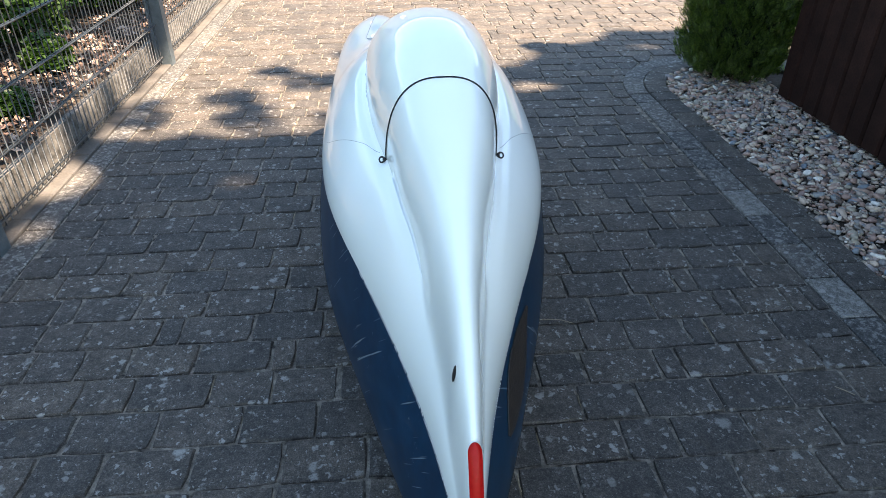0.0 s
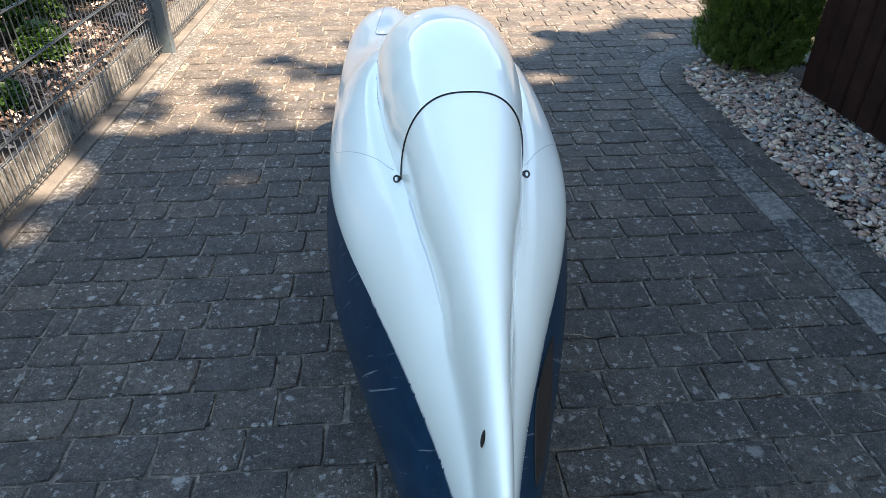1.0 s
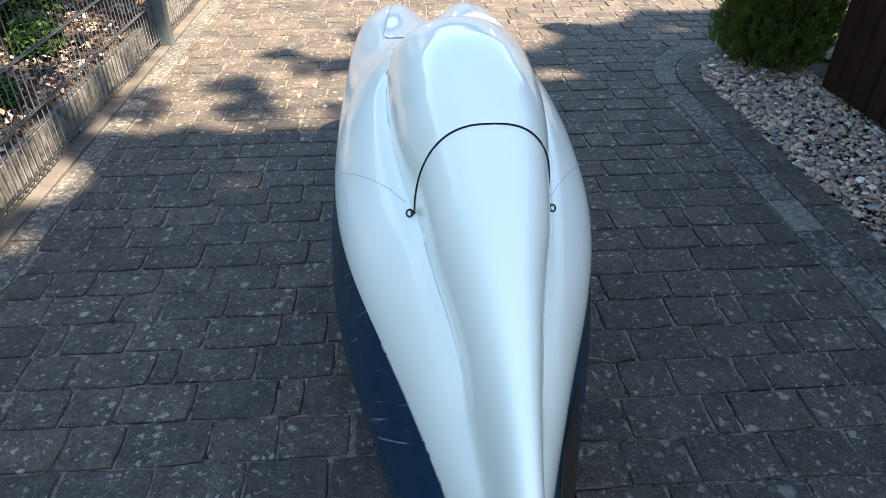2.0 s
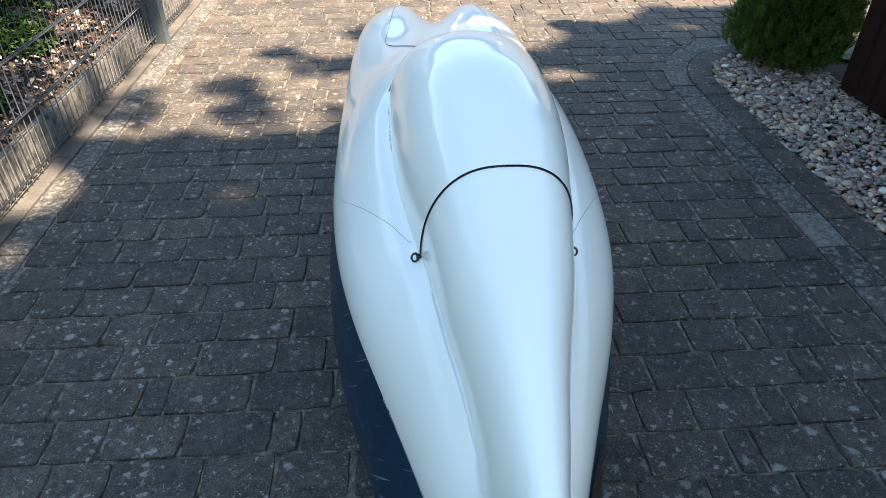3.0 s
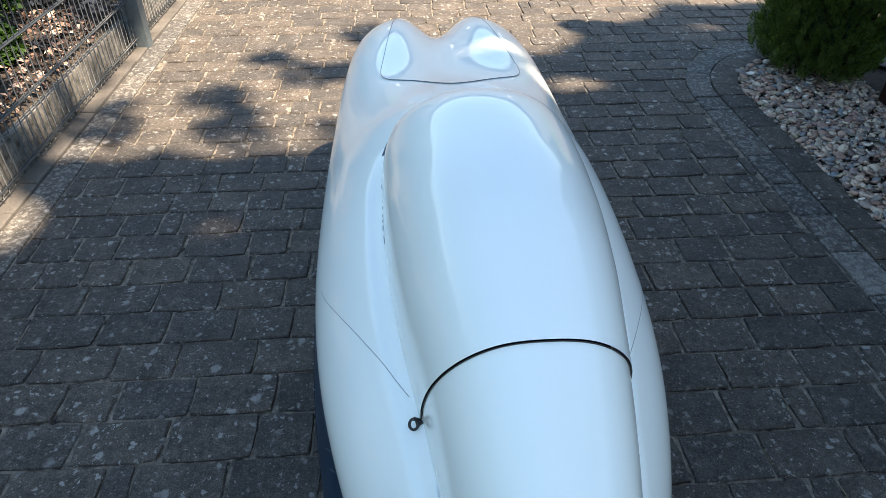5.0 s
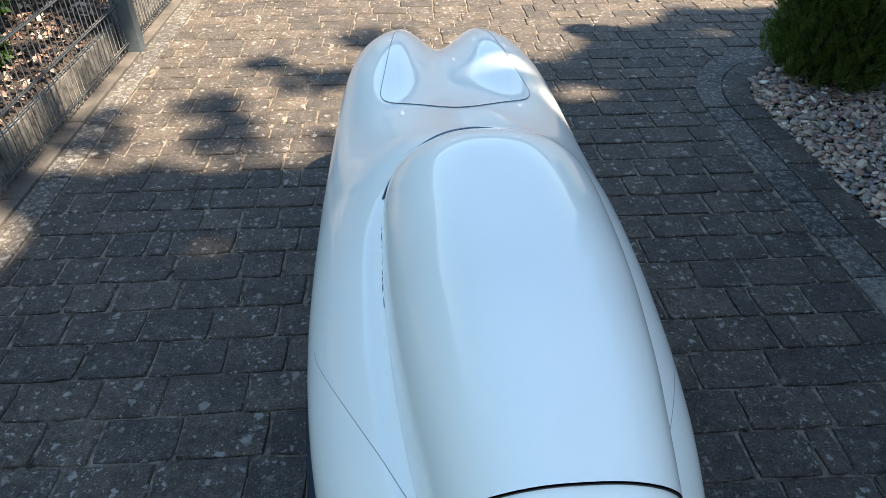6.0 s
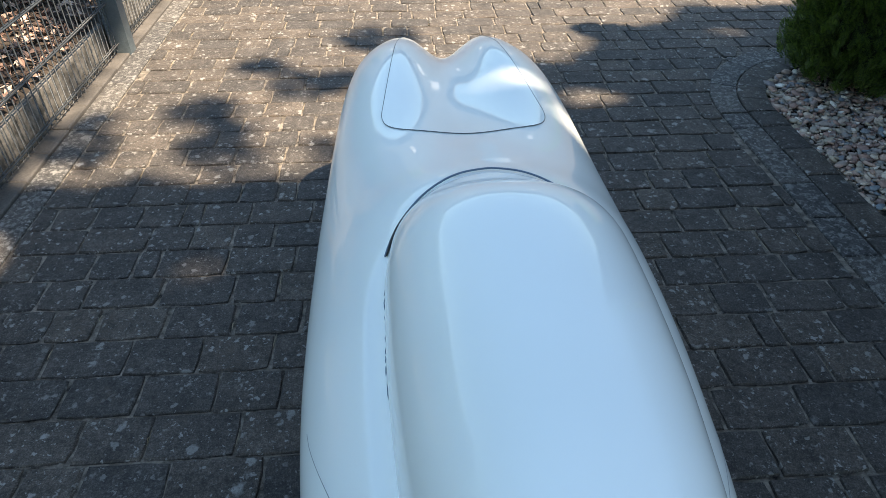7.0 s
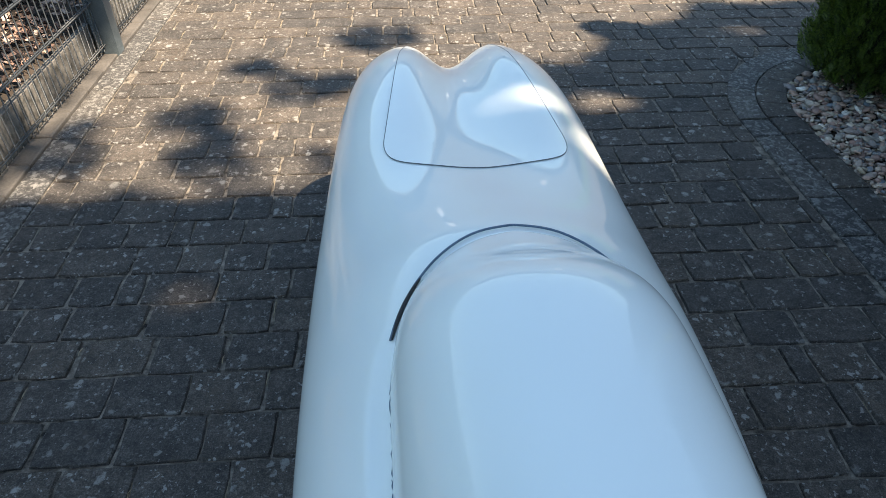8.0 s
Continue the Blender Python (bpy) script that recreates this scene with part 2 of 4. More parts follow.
def grid(rows, close=False):
    """Vertices and quads of a sheet through rows of equally many points."""
    n = len(rows[0])
    v = [q for r in rows for q in r]
    f = []
    for i in range(len(rows) - 1):
        for j in range(n - 1 + close):
            k = (j + 1) % n
            f.append((i * n + j, i * n + k, (i + 1) * n + k, (i + 1) * n + j))
    return v, f


def tube(points, radius, sides=8, closed=False):
    """A round bar along points."""
    pts = [Vector(q) for q in points]
    rows = []
    for i, q in enumerate(pts):
        a = pts[i - 1] if (i or closed) else q
        b = pts[(i + 1) % len(pts)] if (i < len(pts) - 1 or closed) else q
        d = (b - a).normalized()
        u = d.orthogonal().normalized() if abs(d.z) > 0.98 else d.cross(Vector((0, 0, 1))).normalized()
        w = u.cross(d)
        rr = radius[i] if isinstance(radius, (list, tuple)) else radius
        rows.append([q + (u * math.cos(2 * math.pi * s / sides) + w * math.sin(2 * math.pi * s / sides)) * rr for s in range(sides)])
    if closed:
        rows.append(rows[0])
    v, f = grid(rows, True)
    if not closed:
        f.append(tuple(range(sides)))
        f.append(tuple(reversed(range(len(v) - sides, len(v)))))
    return v, f


def join(*sheets):
    v, f = [], []
    for a, b in sheets:
        o = len(v)
        v += list(a)
        f += [tuple(i + o for i in q) for q in b]
    return v, f


def block(x0, x1, y0, y1, z0, z1, bevel=0.003, tilt=(0, 0)):
    """A block with chamfered top edges."""
    b = bevel
    v = [(x0, y0, z0), (x1, y0, z0), (x1, y1, z0), (x0, y1, z0), (x0, y0, z1 - b), (x1, y0, z1 - b), (x1, y1, z1 - b), (x0, y1, z1 - b),
         (x0 + b, y0 + b, z1), (x1 - b, y0 + b, z1), (x1 - b, y1 - b, z1), (x0 + b, y1 - b, z1)]
    cx, cy = (x0 + x1) / 2, (y0 + y1) / 2
    v = [(x, y, z + ((x - cx) * tilt[0] + (y - cy) * tilt[1] if z > z0 else 0)) for x, y, z in v]
    f = [(3, 2, 1, 0)]
    for i in range(4):
        k = (i + 1) % 4
        f += [(i, k, 4 + k, 4 + i), (4 + i, 4 + k, 8 + k, 8 + i)]
    f.append((8, 9, 10, 11))
    return v, f


def curve_of(xs, ys):
    """A smooth, non-overshooting curve through knots."""
    x, y = np.array(xs, float), np.array(ys, float)
    h, d = np.diff(x), np.diff(y) / np.diff(x)
    s = np.zeros(len(x))
    s[0], s[-1] = d[0], d[-1]
    for i in range(1, len(x) - 1):
        if d[i - 1] * d[i] > 0:
            a, b = 2 * h[i] + h[i - 1], h[i] + 2 * h[i - 1]
            s[i] = (a + b) / (a / d[i - 1] + b / d[i])

    def at(q):
        q = min(max(q, x[0]), x[-1])
        i = min(max(int(np.searchsorted(x, q)) - 1, 0), len(x) - 2)
        t = (q - x[i]) / h[i]
        return float((1 + 2 * t) * (1 - t) ** 2 * y[i] + t * (1 - t) ** 2 * h[i] * s[i] + t * t * (3 - 2 * t) * y[i + 1] + t * t * (t - 1) * h[i] * s[i + 1])
    return at


def fair(xs, ys, sigma):
    """The same, evened out over a length of sigma metres."""
    raw = curve_of(xs, ys)
    n, step = 600, (xs[-1] - xs[0]) / 599
    k = int(3 * sigma / step) + 1
    q = np.array([raw(xs[0] + i * step) for i in range(n)])
    wide = np.concatenate([2 * q[0] - q[k:0:-1], q, 2 * q[-1] - q[-2:-k - 2:-1]])
    w = np.exp(-0.5 * (np.arange(-k, k + 1) * step / sigma) ** 2)
    even = np.convolve(wide, w / w.sum(), "valid")
    at = np.linspace(xs[0], xs[-1], n)
    return lambda v: float(np.interp(v, at, even))


# ---- the velomobile ----
AXIS = 0.055                      # the middle plane's x
TAIL, NOSE = 0.34, 3.20
HOOD_FRONT = 1.779
# heights of the crest of rear deck and hood, of the body's own middle, of the paint edge; half widths
CREST = fair([0.34, 0.38, 0.42, 0.49, 0.6, 0.75, 0.9, 1.01, 1.1, 1.2, 1.3, 1.4, 1.5, 1.55, 1.6, 1.65, 1.69, 1.74, 1.78],
             [0.52, 0.62, 0.685, 0.755, 0.832, 0.91, 0.972, 1.011, 1.032, 1.045, 1.047, 1.040, 1.029, 1.020, 1.004, 0.976, 0.949, 0.924, 0.908], 0.015)
HEIGHTS = ([0.34, 0.5, 0.6, 0.75, 0.83, 0.9, 1.0, 1.07, 1.3, 1.5, 1.63, 1.77, 1.9, 2.05, 2.2, 2.35, 2.5, 2.7, 2.88, 3.0, 3.1, 3.17, 3.2],
              [0.44, 0.62, 0.675, 0.752, 0.808, 0.842, 0.854, 0.857, 0.886, 0.914, 0.926, 0.918, 0.886, 0.852, 0.826, 0.808, 0.795, 0.771, 0.737, 0.700, 0.645, 0.57, 0.50])
MIDDLE_TAIL, MIDDLE_NOSE = fair(*HEIGHTS, 0.045), fair(*HEIGHTS, 0.12)
EDGE_Z = fair([0.34, 0.5, 0.6, 0.7, 0.8, 0.9, 1.0, 1.1, 1.3, 2.6, 3.0, 3.2], [0.40, 0.485, 0.505, 0.525, 0.55, 0.572, 0.592, 0.603, 0.61, 0.59, 0.55, 0.46], 0.03)
EDGE_X = fair([0.34, 0.42, 0.5, 0.6, 0.7, 0.8, 0.9, 1.0, 1.1, 1.2, 1.3, 1.4, 1.5, 1.6, 1.8, 2.0, 2.2, 2.4, 2.6, 2.8, 2.95, 3.05, 3.13, 3.18, 3.2],
              [0.012, 0.022, 0.038, 0.060, 0.088, 0.122, 0.158, 0.196, 0.230, 0.258, 0.280, 0.296, 0.307, 0.314, 0.320, 0.322, 0.320, 0.316, 0.308, 0.293, 0.272, 0.24, 0.185, 0.115, 0.01], 0.012)
HULL_X = fair([0.34, 0.42, 0.5, 0.6, 0.7, 0.8, 0.9, 1.0, 1.1, 1.2, 1.3, 1.4, 1.5, 1.6, 1.8, 2.2, 2.6, 2.8, 2.95, 3.05, 3.13, 3.18, 3.2],
              [0.012, 0.030, 0.058, 0.095, 0.130, 0.163, 0.194, 0.226, 0.256, 0.284, 0.307, 0.324, 0.336, 0.343, 0.347, 0.343, 0.325, 0.300, 0.270, 0.232, 0.175, 0.105, 0.01], 0.012)
RIM = curve_of([0.34, 0.42, 0.5, 0.55, 0.6, 0.65, 0.7, 0.75, 0.8, 0.85, 0.9, 0.95, 1.0, 1.07, 1.2, 1.3, 1.45, 1.55, 1.62, 1.665, 1.718, 1.750, 1.771, 1.779],
               [0.010, 0.017, 0.026, 0.029, 0.034, 0.041, 0.050, 0.057, 0.066, 0.077, 0.089, 0.098, 0.106, 0.117, 0.140, 0.153, 0.164, 0.166, 0.159, 0.145, 0.111, 0.077, 0.040, 0.002])
VALLEY = fair([1.45, 1.65, 1.77, 1.95, 2.2, 2.35, 2.5, 2.75, 2.97, 3.1, 3.2], [0.0, 0.0, 0.004, 0.028, 0.064, 0.078, 0.086, 0.094, 0.101, 0.105, 0.10], 0.10)
FULL = fair([0.34, 0.9, 1.1, 1.3, 1.5, 2.0, 2.3, 2.5, 3.2], [0.50, 0.46, 0.43, 0.54, 0.65, 0.65, 0.56, 0.47, 0.42], 0.14)
VALLEY_W = curve_of([1.77, 2.2, 2.6, 2.9, 3.2], [0.16, 0.13, 0.105, 0.090, 0.086])
ROUND = curve_of([0.34, 0.5, 0.7, 0.85, 1.05, 1.25, 1.5, 1.78], [2.4, 2.5, 2.7, 2.82, 2.72, 2.38, 2.18, 2.12])


def MIDDLE(y):
    """The body's own height in its middle plane, evened out more over the nose."""
    k = min(max((y - 1.80) / 0.2, 0.0), 1.0) * min(max((3.05 - y) / 0.2, 0.0), 1.0)
    k = k * k * (3 - 2 * k)
    return MIDDLE_TAIL(y) * (1 - k) + MIDDLE_NOSE(y) * k


def base_z(x, y):
    """The body's own skin, without the deck: crowned, with the nose's valley between two humps."""
    b, z0, w = EDGE_Z(y), MIDDLE(y), EDGE_X(y)
    q = min(abs(x) / max(w, 1e-4), 1.0)
    z = b + (z0 - b) * max(1 - q * q, 0.0) ** FULL(y)
    if y > 1.45:
        z -= VALLEY(y) * math.exp(-(x / VALLEY_W(y)) ** 2) * (1 - q ** 4)
    return z


def groove(x, y):
    """The shallow flat channel beside the deck."""
    d = abs(x) - RIM(y)
    k = min(max((y - 0.70) / 0.2, 0), 1) * min(max((1.66 - y) / 0.12, 0), 1)
    return -0.008 * k * max(0.0, 1 - max(d - 0.014, 0) / 0.016) if d < 0.03 else 0.0


def skin(u, y):
    """A point of the body from the rim (u = 0) to the paint edge (u = 1)."""
    g, w = RIM(y) if y < HOOD_FRONT else 0.0, EDGE_X(y)
    a0 = math.asin(min(g / max(w, 1e-4), 0.98) ** 1.2)
    a = a0 + (math.pi / 2 - a0) * u
    x = w * math.sin(a) ** (1 / 1.2)
    return x, base_z(x, y) + groove(x, y)


def dome(v, y, lift=0.0):
    """A point of deck or hood; v from -1 (one rim) over 0 (crest) to 1."""
    g, n = RIM(y), ROUND(y)
    z0 = base_z(g, y) + groove(g, y) - 0.002
    a = v * math.pi / 2
    x = (g + lift) * math.copysign(abs(math.sin(a)) ** (2 / n), v)
    z = z0 + (max(CREST(y), z0) + lift - z0) * max(math.cos(a), 0) ** (2 / n)
    return x, z


def arch_y(v):
    return 1.007 + 0.073 * abs(v) ** 2.5


JOIN = 1.0                        # behind this the deck flows into the flanks


def tail_section(y):
    """One whole section of the tail, from paint edge to paint edge, the crease beside the ridge filled out."""
    side = [skin(i / 44, y) for i in range(44, -1, -1)]
    pts = [(-x, z) for x, z in side] + [dome(-1 + 2 * j / 48, y) for j in range(49)] + [(x, z) for x, z in reversed(side)]
    amount = min(max((0.76 - y) / 0.20, 0.0), 1.0) * 0.5
    x, z = np.array([q[0] for q in pts]), np.array([q[1] for q in pts])
    i = np.arange(len(pts))
    w = amount * (np.exp(-((i - 45) / 10.0) ** 2) + np.exp(-((i - len(pts) + 46) / 10.0) ** 2))
    for _ in range(60):
        x[1:-1] += w[1:-1] * (0.5 * (x[2:] + x[:-2]) - x[1:-1])
        z[1:-1] += w[1:-1] * (0.5 * (z[2:] + z[:-2]) - z[1:-1])
    return x, z


def upper_shell():
    sheets = []
    rows = []
    for y in np.linspace(TAIL, JOIN, 60):
        x, z = tail_section(y)
        rows.append([(AXIS + a, y, b) for a, b in zip(x, z)])
    sheets.append(grid(rows))
    ys = list(np.linspace(JOIN, 1.64, 40)) + list(np.linspace(1.65, 1.80, 46)) + list(np.linspace(1.81, 3.10, 60)) + list(np.linspace(3.11, NOSE, 24))
    n = 44
    for side in (-1, 1):
        rows = []
        for y in ys:
            rows.append([(AXIS + side * x, y, z) for x, z in (skin(i / n, y) for i in range(n + 1))])
        v, f = grid(rows)
        sheets.append((v, f if side > 0 else [tuple(reversed(q)) for q in f]))
    rows = []
    for s in range(9):
        row = []
        for j in range(49):
            vv = -1 + 2 * j / 48
            y = JOIN + (arch_y(vv) - JOIN) * s / 8
            x, z = dome(vv, y)
            row.append((AXIS + x, y, z))
        rows.append(row)
    sheets.append(grid(rows))
    return join(*sheets)


def hood_shell():
    rows = []
    for s in range(91):
        row = []
        k = s / 90
        k = 1 - (1 - k) ** 1.6
        for j in range(61):
            vv = -1 + 2 * j / 60
            y0 = arch_y(vv) + 0.0012
            y = y0 + (HOOD_FRONT - 0.0005 - y0) * k
            x, z = dome(vv, y, 0.0025)
            row.append((AXIS + x, y, z))
        rows.append(row)
    return grid(rows)


def hull():
    """The lower half: bulging sides below the paint edge, rounded into a flat keel."""
    rows = []
    for y in list(np.linspace(TAIL, 2.9, 80)) + list(np.linspace(2.93, NOSE, 24)):
        bx, bz, hx = EDGE_X(y) - 0.003, EDGE_Z(y), HULL_X(y)
        low = 0.095 + 0.20 * max(0, (0.75 - y) / 0.41) ** 1.5 + 0.22 * max(0, (y - 2.85) / 0.35) ** 2
        half = []
        mid = low + (bz - low) * 0.48
        for i in range(9):
            t = i / 8
            half.append((bx + (hx - bx) * math.sin(t * math.pi / 2), bz + (mid - bz) * t))
        for i in range(1, 15):
            a = i / 14 * math.pi / 2
            half.append((hx * math.cos(a) ** (2 / 3.2), mid - (mid - low) * math.sin(a) ** (2 / 2.3)))
        row = [(AXIS - x, y, z) for x, z in half] + [(AXIS + x, y, z) for x, z in reversed(half[:-1])]
        rows.append(row)
    v, f = grid(rows)
    return v, f


def hull_x(y, z):
    """The hull's half width at a height between the paint edge and its widest line."""
    bx, bz, hx = EDGE_X(y) - 0.003, EDGE_Z(y), HULL_X(y)
    low = 0.095 + 0.20 * max(0, (0.75 - y) / 0.41) ** 1.5
    t = min(max((bz - z) / ((bz - low) * 0.52), 0.0), 1.0)
    return bx + (hx - bx) * math.sin(t * math.pi / 2)


def hatch():
    """The nose cover, a hair proud of the body."""
    rows = []
    for i in range(37):
        row = []
        for j in range(41):
            t = math.sin(math.pi / 2 * (-1 + 2 * j / 40))
            back = 2.280 - 0.150 * max(0.0, 1 - abs(t) ** 4.5) ** 0.5
            front = 3.03
            y = back + (front - back) * i / 36
            w = 0.186 + (y - 2.25) * -0.062 - 0.02 * max(0, (y - 2.8) / 0.25) ** 2
            x = w * t
            row.append((AXIS + x, y, base_z(x, y) + 0.0018))
        rows.append(row)
    v, f = grid(rows)
    edge = [rows[i][0] for i in range(36, -1, -1)] + rows[0] + [rows[i][-1] for i in range(37)]
    return (v, f), edge


def on_skin(x, y, lift=0.0):
    return (AXIS + x, y, base_z(abs(x), y) + groove(abs(x), y) + lift)


velo = thing("velomobile", "silver velomobile with a removable hood and dark blue lower hull", "velomobile")
shell_mesh = mesh("upper_shell", *upper_shell(), SILVER)
bm = bmesh.new()
bm.from_mesh(shell_mesh)
bmesh.ops.remove_doubles(bm, verts=bm.verts, dist=0.00005)
for face in bm.faces:
    face.smooth = True
bm.to_mesh(shell_mesh)
bm.free()
part("upper_shell", shell_mesh, velo, "glossy silver painted shell")
part("lower_hull", mesh("lower_hull", *hull(), BLUE, True), velo, "scratched dark blue hull")
hood = part("hood", mesh("hood", *hood_shell(), SILVER, True), velo, "glossy silver bulging hood")
arch = []
for j in range(57):
    vv = -1 + 2 * j / 56
    y = arch_y(vv)
    x, z = dome(vv, y, 0.001)
    arch.append((AXIS + x, y, z))
part("rubber_seal", mesh("rubber_seal", *tube(arch, 0.0006), BLACK, True), hood, "black rubber seal")
rim = []
for j in range(50):
    a = -1 + 2 * j / 60
    ang = a * math.pi / 2
    y = 1.634 + (HOOD_FRONT + 0.020 - 1.634) * math.cos(ang) ** 0.9
    x = math.copysign(RIM(min(y - 0.020 * math.cos(ang), HOOD_FRONT)), a) + 0.012 * math.sin(ang)
    rim.append(on_skin(x, y, 0.0034))
part("front_seal", mesh("front_seal", *tube(rim, 0.0017), SEAL, True), hood, "blue-grey seal at the hood's front")
gap = [q for q in rim if q[0] < AXIS - 0.06 and q[1] < 1.722]
part("gap", mesh("gap", *tube([(x + 0.002, y, z + 0.0012) for x, y, z in gap], [0.0010 + 0.0022 * math.sin(math.pi * (i + 0.5) / len(gap)) for i in range(len(gap))]), BLACK, True), hood, "open dark gap")
rng = random.Random(19)
chips = []
y = 1.40
while y < 1.60:
    L = rng.uniform(0.008, 0.03)
    chips.append(tube([on_skin(-RIM(y + L * k) - 0.003 + rng.uniform(-0.0012, 0.0012), y + L * k, 0.0008) for k in (0, 0.33, 0.66, 1)], [0.0003, 0.0007, 0.0006, 0.0003], 6))
    y += L + rng.uniform(0.002, 0.012)
part("chipped_edge", mesh("chipped_edge", *join(*chips), SEAL), hood, "chipped dark line along the hood's rim")
cover, cover_edge = hatch()
hat = part("nose_cover", mesh("nose_cover", *cover, SILVER, True), velo, "silver nose cover")
part("panel_gap", mesh("panel_gap", *tube(cover_edge, 0.0008, 6), SEAM), hat)
for side in (-1, 1):
    line = []
    for i in range(25):
        t = i / 24
        line.append(on_skin(side * (0.283 - 0.150 * t), 1.462 - 0.345 * t ** 0.80, -0.00025))
    part("panel_gap", mesh("panel_gap", *tube(line, 0.0006, 6), CREASE), velo, "fine panel gap")
    # catch with a hook and a turning knob
    cx, cy = side * 0.129, 1.080
    zc = base_z(0.129, cy) + groove(0.129, cy)
    end = arch[0 if side < 0 else -1]
    ring = [(AXIS + cx + 0.0050 * math.cos(a), cy - 0.008 + 0.0045 * math.sin(a), zc + 0.008 + 0.0044 * math.sin(a)) for a in np.linspace(0, 2 * math.pi, 15)[:-1]]
    catch = part("catch", mesh("catch", *join(tube(ring, 0.0019, 6, True), tube([end, (AXIS + cx - side * 0.001, cy - 0.004, zc + 0.013)], [0.0016, 0.0026]),
                 tube([(AXIS + cx - side * 0.003, cy - 0.006, zc + 0.004), (AXIS + cx - side * 0.008, cy - 0.005, zc + 0.005), (AXIS + cx - side * 0.013, cy - 0.004, zc + 0.005)], [0.0045, 0.0022, 0.0042])), BLACK, True), hood, "black rubber catch")
    part("knob", mesh("knob", *join(tube([(AXIS + cx - side * 0.013, cy - 0.004, zc + 0.004), (AXIS + cx - side * 0.021, cy - 0.003, zc + 0.005)], 0.003, 8),
                                    tube([(AXIS + cx - side * 0.021, cy + 0.005, zc + 0.005), (AXIS + cx - side * 0.020, cy - 0.010, zc + 0.005)], 0.0026, 8)), GREYPLASTIC, True), catch, "grey plastic knob")
    # small lettering hanging from the paint edge
    rng = random.Random(5 + side)
    v, f = [], []
    y = 0.40
    while y < 0.985:
        wide = rng.choice((0.0028, 0.0036, 0.0042))
        if rng.random() > 0.06:
            o = len(v)
            for yy in (y, y + wide):
                for drop in (0.0022, 0.0088):
                    v.append((AXIS + side * (hull_x(yy, EDGE_Z(yy) - drop) + 0.0009), yy, EDGE_Z(yy) - drop))
            f.append((o, o + 1, o + 3, o + 2))
        y += wide + 0.0016
    part("lettering", mesh("lettering", v, f, TAPE), velo, "tiny pale lettering along the paint edge")
# dark brown cover over the rear wheel in the hull's flank, with a black rim
top_of = curve_of([0.645, 0.70, 0.757, 0.83, 0.915], [0.416, 0.474, 0.513, 0.530, 0.525])
foot_of = curve_of([0.645, 0.70, 0.748, 0.841, 0.915], [0.405, 0.386, 0.384, 0.425, 0.512])
rows = []
for i in range(25):
    y = 0.645 + 0.27 * i / 24
    z0, z1 = foot_of(y), min(top_of(y), EDGE_Z(y) - 0.014)
    rows.append([(AXIS + hull_x(y, z0 + (z1 - z0) * j / 8) + 0.0016 + 0.003 * math.sin(math.pi * j / 8), y, z0 + (z1 - z0) * j / 8) for j in range(9)])
cover = part("wheel_cover", mesh("wheel_cover", *grid(rows), BROWN_COVER, True), velo, "mud-brown rear wheel cover")
part("rim_strip", mesh("rim_strip", *tube([r[-1] for r in rows[:13]], 0.0014, 6), BLACK, True), cover, "thin black rim")
# small oval vent slot in the ridge's flank
def flank(across, y, lift):
    """A point of the ridge's left flank at y, so many metres along the section below the slot's middle line."""
    x, z = tail_section(y)
    n = len(x) // 2
    mid = max(i for i in range(n) if x[i] < -0.0195)
    d = (x[mid - 1] - x[mid], z[mid - 1] - z[mid])
    length = math.hypot(*d)
    out = (d[1] / length, -d[0] / length)
    return x[mid] + d[0] / length * across + out[0] * lift, z[mid] + d[1] / length * across + out[1] * lift


rows = []
for k, lift in ((1.0, 0.0006), (0.82, 0.0016), (0.05, 0.0010)):
    row = []
    for i in range(20):
        a = 2 * math.pi * i / 20
        y = 0.505 + 0.0062 * k * math.cos(a)
        x, z = flank(0.0140 * k * math.sin(a), 0.505, lift)
        row.append((AXIS + x - 0.0018 * k * math.sin(a), y, z + (y - 0.505) * 0.90))
    rows.append(row)
part("vent_slot", mesh("vent_slot", *grid(rows, True), BLACK, True), velo, "small black oval slot")
# tail lamp down the trailing edge
rows = []
for i in range(21):
    t = (i / 20) ** 2
    y = 0.411 - 0.071 * t
    hw = 0.0105 * math.sqrt(max(0.0, 1 - (1 - min(t * 8, 1)) ** 2))
    row = []
    for j in range(9):
        q = -1 + 2 * j / 8
        row.append((AXIS + hw * q, y - 0.004 * (1 - q * q), CREST(y) + 0.0035 + 0.003 * (1 - q * q)))
    rows.append(row)
part("tail_lamp", mesh("tail_lamp", *grid(rows), RED, True), velo, "long red tail lamp lens")


def wheel(x, y, r):
    rows = []
    for a in np.linspace(0, 2 * math.pi, 41)[:-1]:
        row = []
        for b in np.linspace(0, 2 * math.pi, 11)[:-1]:
            rr = r - 0.02 + 0.02 * math.cos(b)
            row.append((x + 0.02 * math.sin(b), y + rr * math.cos(a), r + rr * math.sin(a)))
        rows.append(row)
    rows.append(rows[0])
    w = part("wheel", mesh("wheel", *tube([(x - 0.02, y, r), (x + 0.02, y, r)], 0.03, 14), ALLOY, True), velo)
    part("tyre", mesh("tyre", *grid(rows, True), BLACK, True), w, "black rubber tyre")
    rows = []
    for a in np.linspace(0, 2 * math.pi, 41):
        rows.append([(x + s, y + q * math.cos(a), r + q * math.sin(a)) for s, q in ((-0.012, r - 0.03), (-0.012, r - 0.055), (0.012, r - 0.055), (0.012, r - 0.03))])
    part("rim", mesh("rim", *grid(rows), ALLOY, True), w)


wheel(AXIS - 0.24, 2.45, 0.21)
wheel(AXIS + 0.24, 2.45, 0.21)
wheel(AXIS, 0.86, 0.23)
